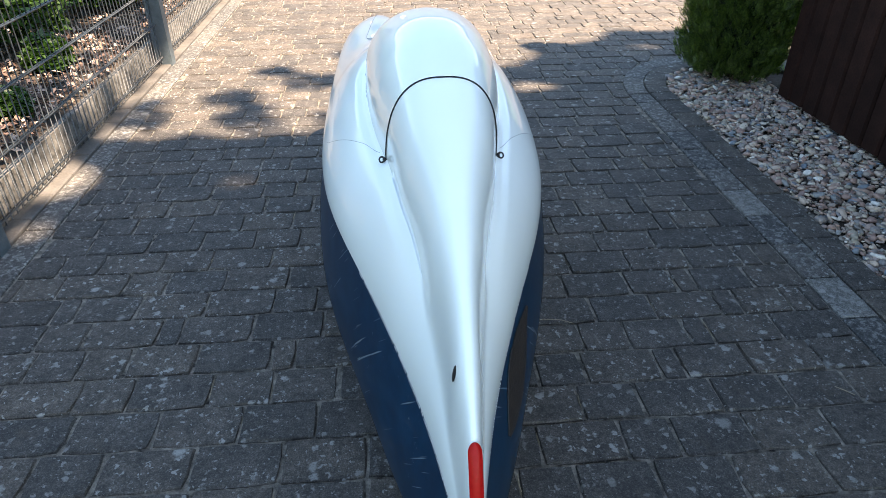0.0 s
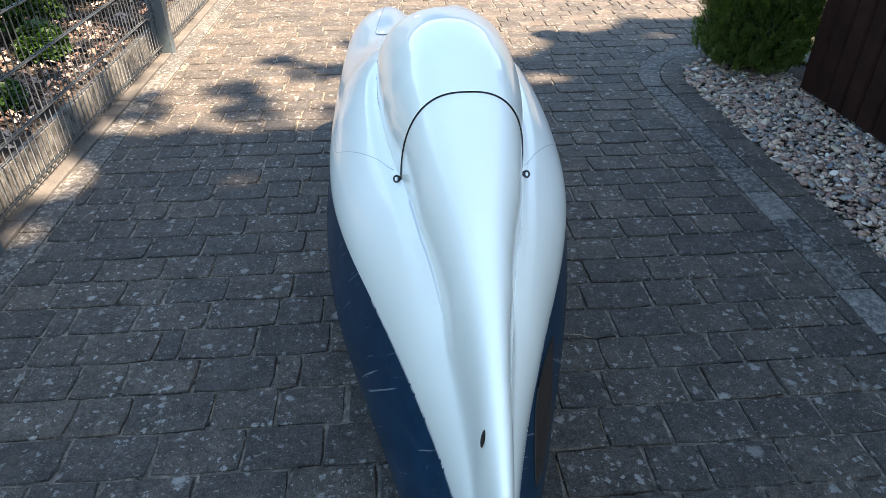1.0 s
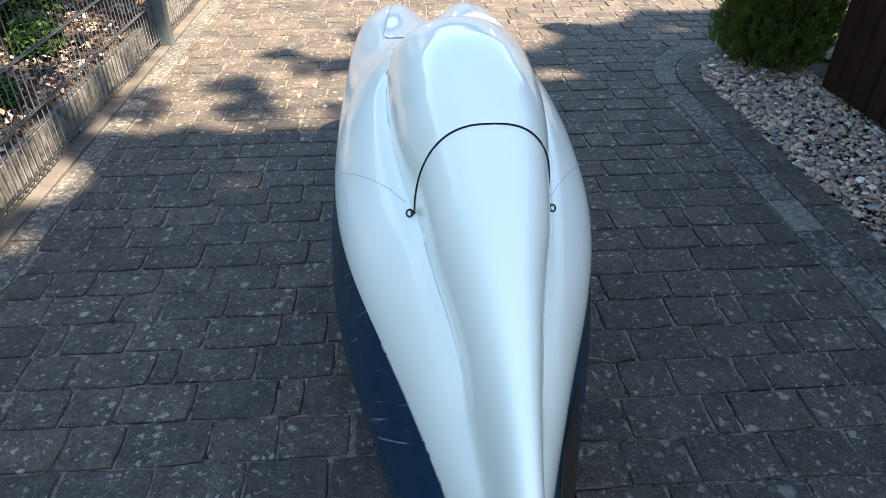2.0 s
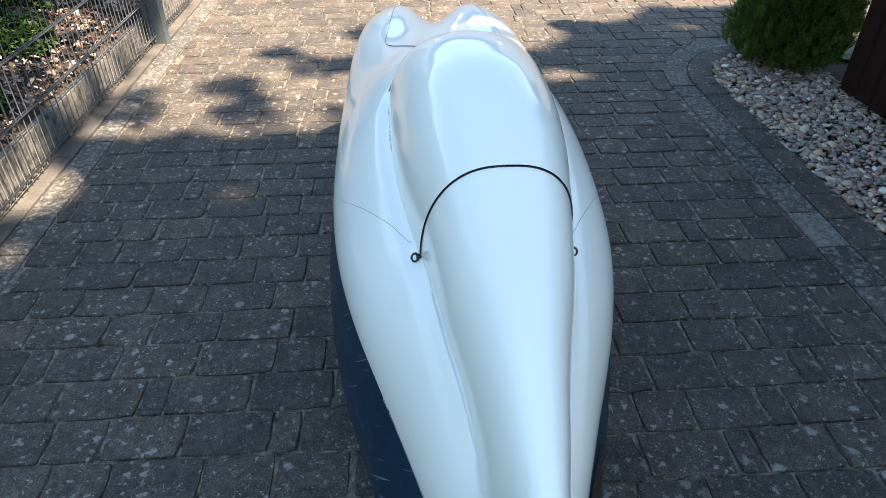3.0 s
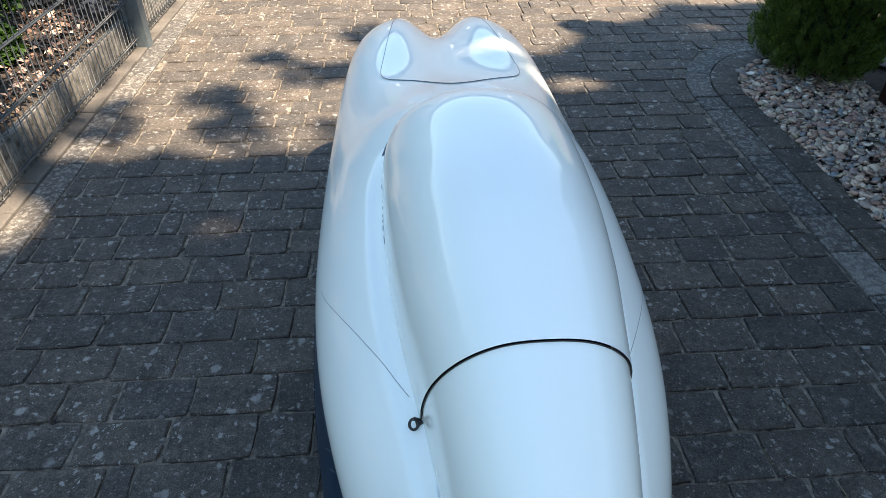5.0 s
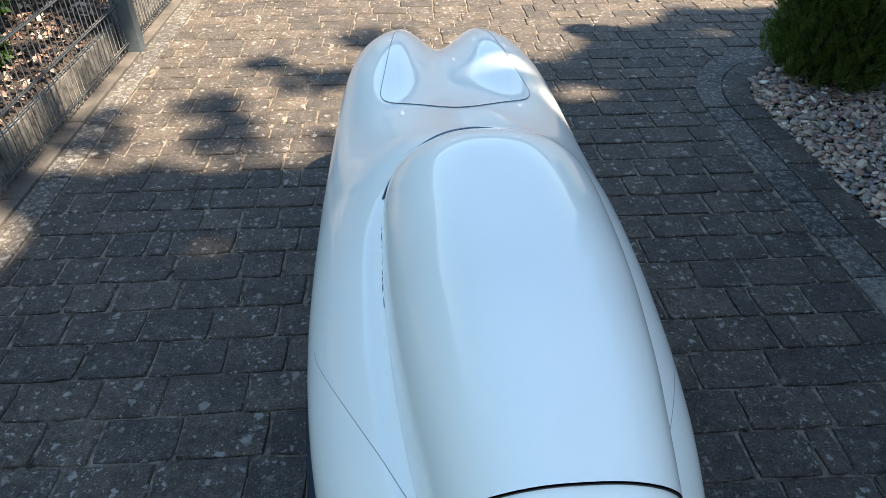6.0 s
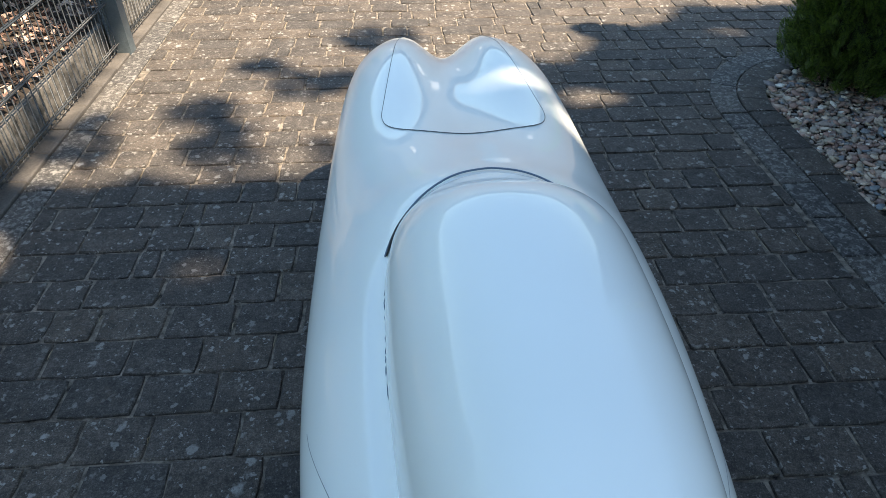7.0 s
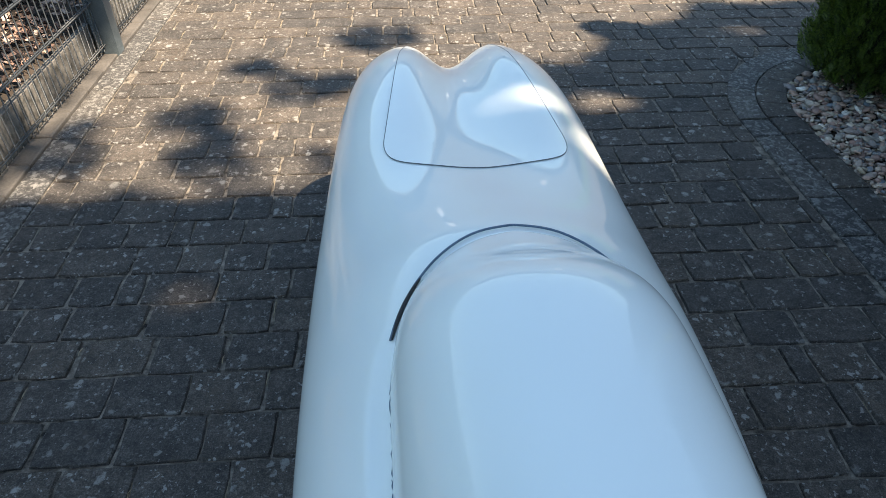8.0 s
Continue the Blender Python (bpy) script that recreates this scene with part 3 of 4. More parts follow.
# the tail stands a few millimetres aside of the middle plane
for ob in velo.children_recursive:
    for vert in ob.data.vertices:
        vert.co.x -= 0.006 * min(max((1.05 - vert.co.y) / 0.55, 0.0), 1.0) ** 1.3

# ---- ground ----
ROW, GAP = 0.1446, 0.0048
FIRST_ROW = 1.050 - 23 * ROW
SIZES = {"a": 0.075, "b": 0.150, "c": 0.180, "d": 0.210, "e": 0.235}
ARC = (2.25, 3.70)                # middle of the bed's rounded end
ground = new("ground", mesh("ground", [(-60, -60, -0.03), (60, -60, -0.03), (60, 80, -0.03), (-60, 80, -0.03)], [(0, 1, 2, 3)], TURF))
tagged(ground, "rough mown turf round the paved drive", "ground", kind="structure")
bedding = new("pavement", mesh("pavement", *join(block(-1.70, 1.76, -2.4, 4.2, -0.025, -0.0075, 0.001), block(-1.70, 4.2, 4.2, 17.9, -0.025, -0.0075, 0.001)), JOINT))
tagged(bedding, "dark weathered concrete block paving with sandy joints", "pavement", kind="structure")


def limit(y):
    """How far right the paving reaches: to the straight edging, then round the bed's end."""
    if y < ARC[1]:
        return 1.442
    if y > ARC[1] + 0.81:
        return 4.1
    return ARC[0] - math.sqrt(0.808 ** 2 - min(y - ARC[1], 0.808) ** 2)


# the bond of the rows beside the velomobile: row, a joint and the blocks that follow it, on either side of the hull
BOND = {k: q for k, *q in (
    (-1, -0.85, "ee", 0.31, "ebd"), (0, -0.98, "eed", 0.46, "ced"), (1, -1.01, "bec", 0.36, "bead"), (2, -1.06, "bdea", 0.54, "bdae"),
    (3, -1.09, "eaee", 0.62, "deac"), (4, -1.25, "adeeb", 0.55, "ecadd"), (5, -1.29, "ebde", 0.60, "eed"), (6, -1.34, "bece", 0.75, "eee"),
    (7, -1.05, "ddc", 0.82, "eac"), (8, -1.30, "bedd", 0.75, "eac"), (9, -1.35, "bbddd", 0.91, "c"), (10, -1.28, "beeb", 0.99, "e"),
    (11, -1.35, "cbaee", 0.84, "db"), (12, -1.25, "ebbb", 0.94, "c"), (13, -1.41, "bcbace", 0.83, "b"), (14, -1.31, "bddba", 0.92, "bbd"))}


def row_joints(k, rng):
    """The joints of one row of blocks, from the left edging to past the right one."""
    if k in BOND:
        left, blocks, right, more = BOND[k]
        xs = [left]
        for c in blocks:
            xs.append(xs[-1] + SIZES[c])
        count = max(1, round((right - xs[-1]) / 0.225))
        under = (right - xs[-1]) / count
        xs += [xs[-1] + under * (i + 1) for i in range(count)]
        for c in more:
            xs.append(xs[-1] + SIZES[c])
        while xs[0] > -1.482:
            xs.insert(0, xs[0] - SIZES[rng.choice("eeedcb")])
    else:
        xs = [-1.485 - rng.random() * 0.2]
    while xs[-1] < 4.2:
        xs.append(xs[-1] + SIZES[rng.choice("eeeedddcbba")])
    return xs


rng = random.Random(11)
near = []
for r in range(139):
    y = FIRST_ROW + r * ROW
    xs = row_joints(r - 23, rng)
    for x, x_next in zip(xs, xs[1:]):
        x0, x1 = max(x, -1.482), x_next - 0.0055 + rng.uniform(-0.003, 0.002)
        if x1 - x0 < 0.03:
            continue
        slant = None
        lo, hi = limit(y), limit(y + ROW - GAP)
        if x1 > min(lo, hi):
            if x0 + 0.03 > max(lo, hi):
                break
            cut = (min(x1, lo) - x1, min(x1, hi) - x1)
            if abs(cut[0] - cut[1]) < 0.002:
                x1 += cut[0]
            else:
                slant = (max(cut[0], x0 + 0.01 - x1), max(cut[1], x0 + 0.01 - x1))
            if x1 - x0 < 0.02:
                break
        near.append((x0, x1, y + rng.uniform(-0.001, 0.001), y + ROW - GAP, rng.uniform(-0.002, 0.003), rng.uniform(-0.014, 0.014), rng.uniform(-0.016, 0.016), rng.uniform(-0.0025, 0.0025), slant))


def paver_mesh(w, d, seed, slant=None):
    """A block with worn, uneven top edges."""
    q = random.Random(seed)
    b = 0.0045
    top = []
    ring = []
    pts = [(-w / 2, -d / 2), (-w / 6, -d / 2), (w / 6, -d / 2), (w / 2, -d / 2), (w / 2, -d / 6), (w / 2, d / 6),
           (w / 2, d / 2), (w / 6, d / 2), (-w / 6, d / 2), (-w / 2, d / 2), (-w / 2, d / 6), (-w / 2, -d / 6)]
    low = [(px, py, -0.03) for px, py in pts]
    n = len(pts)
    for px, py in pts:
        on_x, on_y = abs(px) > w * 0.4, abs(py) > d * 0.4
        worn = q.uniform(0.001, 0.006) if on_x and on_y else 0.0
        ring.append((px + (q.uniform(-0.0036, 0.0016) - worn) * on_x * math.copysign(1, px), py + (q.uniform(-0.0030, 0.0013) - worn) * on_y * math.copysign(1, py), -b + q.uniform(-0.003, 0.001)))
        k = b * q.uniform(0.5, 1.6) + worn * 0.6
        top.append((px - math.copysign(k, px) * on_x, py - math.copysign(k, py) * on_y, q.uniform(-0.0012, 0.001)))
    v = low + ring + top
    if slant:
        v = [(x + (slant[0] + (slant[1] - slant[0]) * (y / d + 0.5) if x > 0 else 0), y, z) for x, y, z in v]
    f = []
    for i in range(n):
        k = (i + 1) % n
        f += [(i, k, n + k, n + i), (n + i, n + k, 2 * n + k, 2 * n + i)]
    f.append(tuple(range(2 * n, 3 * n)))
    return v, f


def pave(items, parent, mat_near, mat_far):
    shared = {}
    rest = []
    picked = [it for it in items if 0.85 < it[2] < 4.1 and not it[8] and -1.3 < it[0] < 1.35]
    picked = sorted(picked, key=lambda it: it[2])[:300]
    chosen = set(picked)
    for n, it in enumerate(items):
        x0, x1, y0, y1, dz, ta, tb, turn = it[:8]
        key = (round(x1 - x0, 2), n % 3)
        if it in chosen:
            if key not in shared:
                shared[key] = mesh("paver", *paver_mesh(key[0], y1 - y0, n), mat_near)
            ob = part("paver", shared[key], parent)
            ob.matrix_basis = pose((x0 + x1) / 2, (y0 + y1) / 2, dz, math.degrees(tb), math.degrees(ta), math.degrees(turn))
        else:
            v, f = paver_mesh(x1 - x0, y1 - y0, n, it[8])
            M = pose((x0 + x1) / 2, (y0 + y1) / 2, dz, math.degrees(tb), math.degrees(ta), math.degrees(turn))
            rest.append(([M @ Vector(q) for q in v], f))
    far = part("paver_field", mesh("paver_field", *join(*rest), mat_far), parent)
    far["kind"] = "stuff"


PALE = []


def kerb_line(name, label, mat, pieces):
    """A row of kerb stones: straight along y, then round the bed's end."""
    top = tagged(new(name, mesh(name, *pieces[0], mat)), label, "kerb", kind="structure")
    for i, q in enumerate(pieces[1:]):
        part("kerb_stone", mesh("kerb_stone", *q, EDGING_PALE if name == "kerb_inner" and PALE[i] else mat), top)
    return top


def arc_stone(r0, r1, a0, a1, z):
    n = 4
    b = 0.004
    rows = []
    for rr, zz in ((r0, -0.03), (r0, z - b), (r0 + b, z), (r1 - b, z), (r1, z - b), (r1, -0.03)):
        rows.append([(ARC[0] + rr * math.cos(a0 + (a1 - a0) * i / n), ARC[1] + rr * math.sin(a0 + (a1 - a0) * i / n), zz) for i in range(n + 1)])
    v, f = grid(rows)
    return v, f + [tuple(k * (n + 1) for k in range(6)), tuple(k * (n + 1) + n for k in range(5, -1, -1))]


q = random.Random(3)
stones = []
y = 1.427 - 16 * 0.2355
while y < 3.68:
    stones.append(block(1.448, 1.578, y, min(y + 0.2355, 3.70) - 0.006, -0.03, 0.004 + q.uniform(-0.002, 0.003), 0.004))
    y += 0.2355
a = math.pi
while a > 0.5:
    stones.append(arc_stone(0.672, 0.802, a - 0.004, a - 0.427, 0.004))
    a -= 0.43
for q0 in stones[1:]:
    pale_near = any(min(c[1] for c in q0[0]) < k < max(c[1] for c in q0[0]) and max(c[0] for c in q0[0]) < 1.58 for k in (1.55, 2.25))
    PALE.append(pale_near)
kerb_line("kerb_inner", "pale grey weathered concrete edging strip beside the drive", EDGING, stones)
stones = []
y = -2.4
while y < 3.68:
    L = q.choice((0.212, 0.212, 0.178))
    stones.append(block(1.584, 1.722, y, min(y + L, 3.70) - 0.005, -0.03, 0.010 + q.uniform(-0.002, 0.003), 0.006))
    y += L
a = math.pi
while a > 0.5:
    stones.append(arc_stone(0.528, 0.666, a - 0.004, a - 0.224, 0.010))
    a -= 0.228
kerb_line("kerb_outer", "dark concrete edging blocks round the pebble bed", PAVER, stones)
stones = []
y = -2.4
while y < 12.5:
    L = q.choice((0.42, 0.5, 0.5))
    stones.append(block(-1.608, -1.489, y, y + L - 0.006, -0.03, 0.004 + q.uniform(-0.002, 0.003), 0.004))
    y += L
kerb_line("kerb_left", "pale lichen-covered concrete edging strip along the fence", EDGING, stones)
stones = []
y = 3.03 - 24 * 0.2245
while y < 12.5:
    stones.append(block(-1.700, -1.614, y, y + 0.2195, -0.05, 0.014 + q.uniform(-0.003, 0.003), 0.005, (0, q.uniform(-0.01, 0.01))))
    y += 0.2245
kerb_line("kerb_fence", "beige concrete edging stones under the wire fence", BOARD, stones)

# ---- pebble bed ----
bed = new("bed_floor", mesh("bed_floor", [(1.70, -2.4, -0.012), (2.60, -2.4, -0.012), (2.9, 3.6, -0.012), (2.9, 4.2, -0.012), (2.2, 4.2, -0.012), (1.85, 4.05, -0.012), (1.72, 3.7, -0.012)], [tuple(range(7))], EARTH))
tagged(bed, "dark soil under the pebble bed", "ground", kind="structure")


def pebble(q, x, y, z, s):
    """A worn stone, partly rounded, partly angular."""
    a, b, c = s * q.uniform(0.8, 1.45), s * q.uniform(0.65, 1.05), s * q.uniform(0.32, 0.58)
    M = pose(x, y, z, q.uniform(-28, 28), q.uniform(-28, 28), q.uniform(0, 360))
    rows = []
    n = 6
    for i in range(1, 4):
        t = math.pi * i / 4
        rows.append([M @ (Vector((a * math.sin(t) ** 0.8 * math.cos(u), b * math.sin(t) ** 0.8 * math.sin(u), c * math.cos(t))) * q.uniform(0.84, 1.16)) for u in [2 * math.pi * j / n + q.uniform(-0.2, 0.2) for j in range(n)]])
    v, f = grid(rows, True)
    f.append(tuple(reversed(range(n))))
    f.append(tuple(range(2 * n, 3 * n)))
    return v, f


q = random.Random(21)
sheets = []
for _ in range(11500):
    y = q.uniform(0.9, 4.22)
    x = q.uniform(1.735, 2.75)
    if y > 3.62 and math.hypot(x - ARC[0], y - ARC[1]) > 0.52 and x < ARC[0] + 0.1:
        continue
    if x > 2.42:
        continue
    s = q.choice((0.007, 0.009, 0.010, 0.011, 0.012, 0.014, 0.016, 0.019, 0.026))
    sheets.append(pebble(q, x, y, q.uniform(-0.012, 0.016), s))
tagged(new("pebbles", mesh("pebbles", *join(*sheets), PEBBLE, True)), "mixed pink, beige and grey rounded river pebbles", "pebbles", kind="stuff")

# ---- wooden shed ----
def board_block(x0, x1, y0, y1, z0, z1):
    """An upright board whose two front edges are bevelled back into the joint."""
    b = 0.012
    ring = [(x1, y0), (x0 + b, y0), (x0, y0 + b), (x0, y1 - b), (x0 + b, y1), (x1, y1)]
    rows = [[(x, y, z) for x, y in ring] for z in (z0, z1)]
    v, f = grid(rows, True)
    return v, f + [tuple(range(6)), tuple(range(11, 5, -1))]


shed = thing("shed", "dark brown timber shed wall of upright boards", "shed", at=(0, 0, 0))
yy = 3.56
q = random.Random(8)
while yy > -1.2:
    w = 0.138
    b = part("board", mesh("board", *board_block(2.335, 2.362, yy - w + 0.007, yy, 0.03 + q.uniform(-0.003, 0.003), 2.06), WOOD), shed)
    yy -= w
xx = 2.37
while xx < 4.25:
    part("board", mesh("board", *block(xx, xx + 0.132, 3.525, 3.552, 0.03, 2.06, 0.003), WOOD), shed)
    xx += 0.138
for wx, wy, ex, ey in ((2.37, -1.22, 4.25, -1.19), (4.23, -1.19, 4.26, 3.52)):
    part("wall", mesh("wall", *block(wx, ex, wy, ey, 0.03, 2.06, 0.003), WOOD), shed)
part("roof", mesh("roof", *block(2.28, 4.4, -1.3, 3.62, 2.05, 2.13, 0.01), WOOD), shed)
part("plinth", mesh("plinth", *block(2.42, 4.25, -1.2, 3.48, -0.03, 0.10, 0.01), WOOD), shed)


# ---- plants ----
def leaf_quad(q, c, s, normal=None, long=1.6):
    n = normal or Vector((q.gauss(0, 1), q.gauss(0, 1), q.gauss(0, 1))).normalized()
    u = n.orthogonal().normalized()
    u = (Matrix.Rotation(q.uniform(0, 6.28), 3, n) @ u)
    w = n.cross(u)
    a = s * long
    return [c - u * a, c + w * s * 0.5 + n * s * 0.12, c + u * a, c - w * s * 0.5 + n * s * 0.12], [(0, 1, 2, 3)]


def thuja(x, y, r, h, seed, count=14000):
    """A dense upright conifer: a thin trunk and a crown of flat upright sprays."""
    q = random.Random(seed)
    t = thing("thuja_shrub", "dense dark green conical arborvitae shrub in the pebble bed", "shrub", at=(x, y, 0))
    part("trunk", mesh("trunk", *tube([(0, 0, 0), (0.01, 0, 0.5), (0, 0, h * 0.9)], [0.035, 0.03, 0.006]), BARK, True), t)

    def radius(ang, z):
        k = z / h
        prof = r * (0.72 + 0.28 * min(1.0, z / 0.30) ** 0.7) * max(1 - k, 0.0) ** 0.45
        u = Vector((math.cos(ang), math.sin(ang), 0))
        return prof * (1 + 0.18 * noise.noise(u * 2.6 + Vector((seed, 0, z * 4.2))) + 0.34 * noise.noise(u * 6 + Vector((0, seed, z * 9))) + 0.12 * noise.noise(u * 15 + Vector((seed, seed, z * 26))))

    # closed shell coloured near-black: the shade inside the crown, put into the colour
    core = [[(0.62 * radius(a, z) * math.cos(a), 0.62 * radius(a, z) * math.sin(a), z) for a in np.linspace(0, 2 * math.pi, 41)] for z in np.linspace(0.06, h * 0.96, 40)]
    part("inner_mass", mesh("inner_mass", *grid(core), SHADED_CORE, True), t, "dark inner twigs")
    v, f = [], []
    for i in range(count):
        z = 0.05 + (1.25 * q.random() if q.random() < 0.8 else 1.2 + (h - 1.25) * q.random() ** 1.5)
        ang = q.uniform(0, 2 * math.pi)
        rr = radius(ang, z) * (1.0 - 0.28 * q.random() ** 1.3)
        c = Vector((rr * math.cos(ang), rr * math.sin(ang), z))
        out = Vector((math.cos(ang), math.sin(ang), 0))
        side = Vector((-math.sin(ang), math.cos(ang), 0))
        axis = (Vector((0, 0, 1)) * q.uniform(0.6, 1.2) + out * q.uniform(0.2, 0.8) + side * q.uniform(-0.6, 0.6)).normalized()
        flat = axis.cross(side * q.uniform(0.3, 1) + out * q.uniform(-1, 1)).normalized()
        size = q.uniform(0.034, 0.066)
        for j in range(12):
            k = j / 11
            p0 = c + axis * size * (k - 0.3)
            way = (axis + flat * (0.9 if j % 2 else -0.9) + out * q.uniform(-0.3, 0.3)).normalized()
            L, B = size * (0.45 - 0.25 * k) + 0.004, q.uniform(0.0020, 0.0034)
            w = way.cross(axis.cross(flat)).normalized()
            o = len(v)
            v += [p0, p0 + way * L * 0.5 + w * B, p0 + way * L, p0 + way * L * 0.5 - w * B]
            f.append((o, o + 1, o + 2, o + 3))
    part("crown", mesh("crown", v, f, THUJA), t)
    return t


thuja(2.235, 4.00, 0.345, 2.3, 4, 16000)

# sunlit lawn behind the shrubs
q = random.Random(31)
v, f = [], []
for _ in range(16000):
    x, y = q.uniform(2.55, 6.0), q.uniform(3.75, 9.0)
    if limit(y) - 0.05 > x or math.hypot(x - ARC[0], y - ARC[1]) < 0.5:
        continue
    h, w = q.uniform(0.03, 0.07), 0.004
    a = q.uniform(0, 6.28)
    o = len(v)
    v += [(x - w * math.cos(a), y - w * math.sin(a), 0), (x + w * math.cos(a), y + w * math.sin(a), 0), (x + q.uniform(-0.02, 0.02), y + q.uniform(-0.02, 0.02), h)]
    f.append((o, o + 1, o + 2))
tagged(new("lawn", mesh("lawn", v, f, GRASS)), "bright green sunlit lawn behind the shrub", "grass", kind="stuff")

# ---- wire fence ----
FX = -1.662
fence = thing("wire_fence", "grey double-rod wire mesh fence on the edging", "fence")
for py in (-0.425, 2.105, 4.635, 7.165, 9.695):
    part("post", mesh("post", *block(FX - 0.018, FX + 0.060, py - 0.04, py + 0.04, -0.03, 1.3, 0.004), STEEL), fence, "grey square steel post")
    part("clamp_bar", mesh("clamp_bar", *block(FX - 0.030, FX - 0.012, py - 0.072, py - 0.050, 0.03, 1.26, 0.002), STEEL), fence, "slim steel clamp bar")
for s in range(4):
    y0, y1 = -0.375 + 2.53 * s, 2.055 + 2.53 * s
    rods = []
    for z in (0.068, 0.29, 0.51, 0.73, 0.95, 1.17):
        rods.append(tube([(FX - 0.007, y0, z), (FX - 0.007, y1, z)], 0.004, 6))
        rods.append(tube([(FX + 0.007, y0, z), (FX + 0.007, y1, z)], 0.004, 6))
    k = y0 + 0.01
    while k < y1:
        rods.append(tube([(FX, k, 0.035), (FX, k, 1.20)], 0.003, 6))
        k += 0.05
    part("mesh_panel", mesh("mesh_panel", *join(*rods), GALV, True), fence, "welded wire mesh panel")

# ---- planted bed behind the fence ----
gravel_board = thing("gravel_board", "low beige concrete boards set behind the fence's foot", "edging")
for s in range(4):
    y0 = -0.42 + 2.53 * s
    part("board", mesh("board", *block(FX - 0.078, FX - 0.041, y0, y0 + 2.48, -0.03, 0.185, 0.006), FOOTING), gravel_board)
soil = []
q = random.Random(41)
for i in range(60):
    soil.append([(-1.735 - 0.1 * j - 0.02 * max(j - 8, 0) ** 1.3, -2 + 0.24 * i, 0.165 + min(j, 6) * 0.006 + q.uniform(-0.01, 0.015)) for j in range(30)])
tagged(new("flower_bed", mesh("flower_bed", *grid(soil), EARTH, True)), "brown mulched soil of the bed behind the fence", "ground", kind="structure")
sheets = []
for _ in range(8000):
    x, y = -1.75 - abs(q.gauss(0, 0.7)), q.uniform(0.5, 8.5)
    n = Vector((q.gauss(0, 0.5), q.gauss(0, 0.5), 1)).normalized()
    sheets.append(leaf_quad(q, Vector((x, y, 0.19 + q.uniform(0, 0.04))), q.uniform(0.012, 0.034), n, 1.1))
tagged(new("leaf_litter", mesh("leaf_litter", *join(*sheets), LITTER)), "dry reddish-brown leaves and bark chips on the bed", "litter", kind="stuff")


def bush(x, y, r, h, seed, count=1500, size=0.042):
    q = random.Random(seed)
    t = thing("bush", "leafy green shrub in the bed behind the fence", "bush", "shrubs behind the fence", at=(x, y, 0.17))
    stems, sheets = [], []
    for k in range(9):
        a = q.uniform(0, 6.28)
        tip = Vector((r * 0.8 * math.cos(a) * q.random(), r * 0.8 * math.sin(a) * q.random(), h * q.uniform(0.6, 1)))
        stems.append(tube([(0, 0, 0), tip * 0.5 + Vector((0.02, 0, 0)), tip], [0.008, 0.006, 0.002], 5))
    for _ in range(count):
        a, b, k = q.uniform(0, 6.28), math.acos(q.uniform(-0.6, 1)), q.random() ** 0.4
        c = Vector((r * k * math.sin(b) * math.cos(a), r * k * math.sin(b) * math.sin(a), h * 0.5 + h * 0.5 * k * math.cos(b)))
        c *= 1 + 0.25 * noise.noise(c * 6 + Vector((seed, 0, 0)))
        n = Vector((q.gauss(0, 0.6), q.gauss(0, 0.6), 1)).normalized()
        sheets.append(leaf_quad(q, c, size * q.uniform(0.6, 1.2), n, 1.0))
    part("stems", mesh("stems", *join(*stems), BARK, True), t)
    part("crown", mesh("crown", *join(*sheets), LEAF), t)


for k, (bx, by, br, bh) in enumerate(((-2.95, 3.95, 0.6, 0.95), (-2.5, 5.3, 0.5, 0.8), (-2.3, 6.3, 0.45, 0.7), (-2.9, 3.3, 0.5, 0.75), (-2.3, 7.3, 0.45, 0.8), (-3.3, 4.7, 0.6, 1.3), (-3.3, 2.6, 0.6, 1.2), (-3.2, 6.2, 0.6, 1.3), (-2.25, 5.5, 0.3, 0.5), (-2.1, 3.9, 0.14, 0.22), (-2.45, 4.35, 0.34, 0.55), (-1.98, 3.12, 0.10, 0.16))):
    bush(bx, by, br, bh, 50 + k)


# ---- the shade tree behind the camera, and unseen trees added about the place ----
def inside(x, y, spots):
    return any(((x - a) / c) ** 2 + ((y - b) / d) ** 2 < 1 for a, b, c, d in spots)


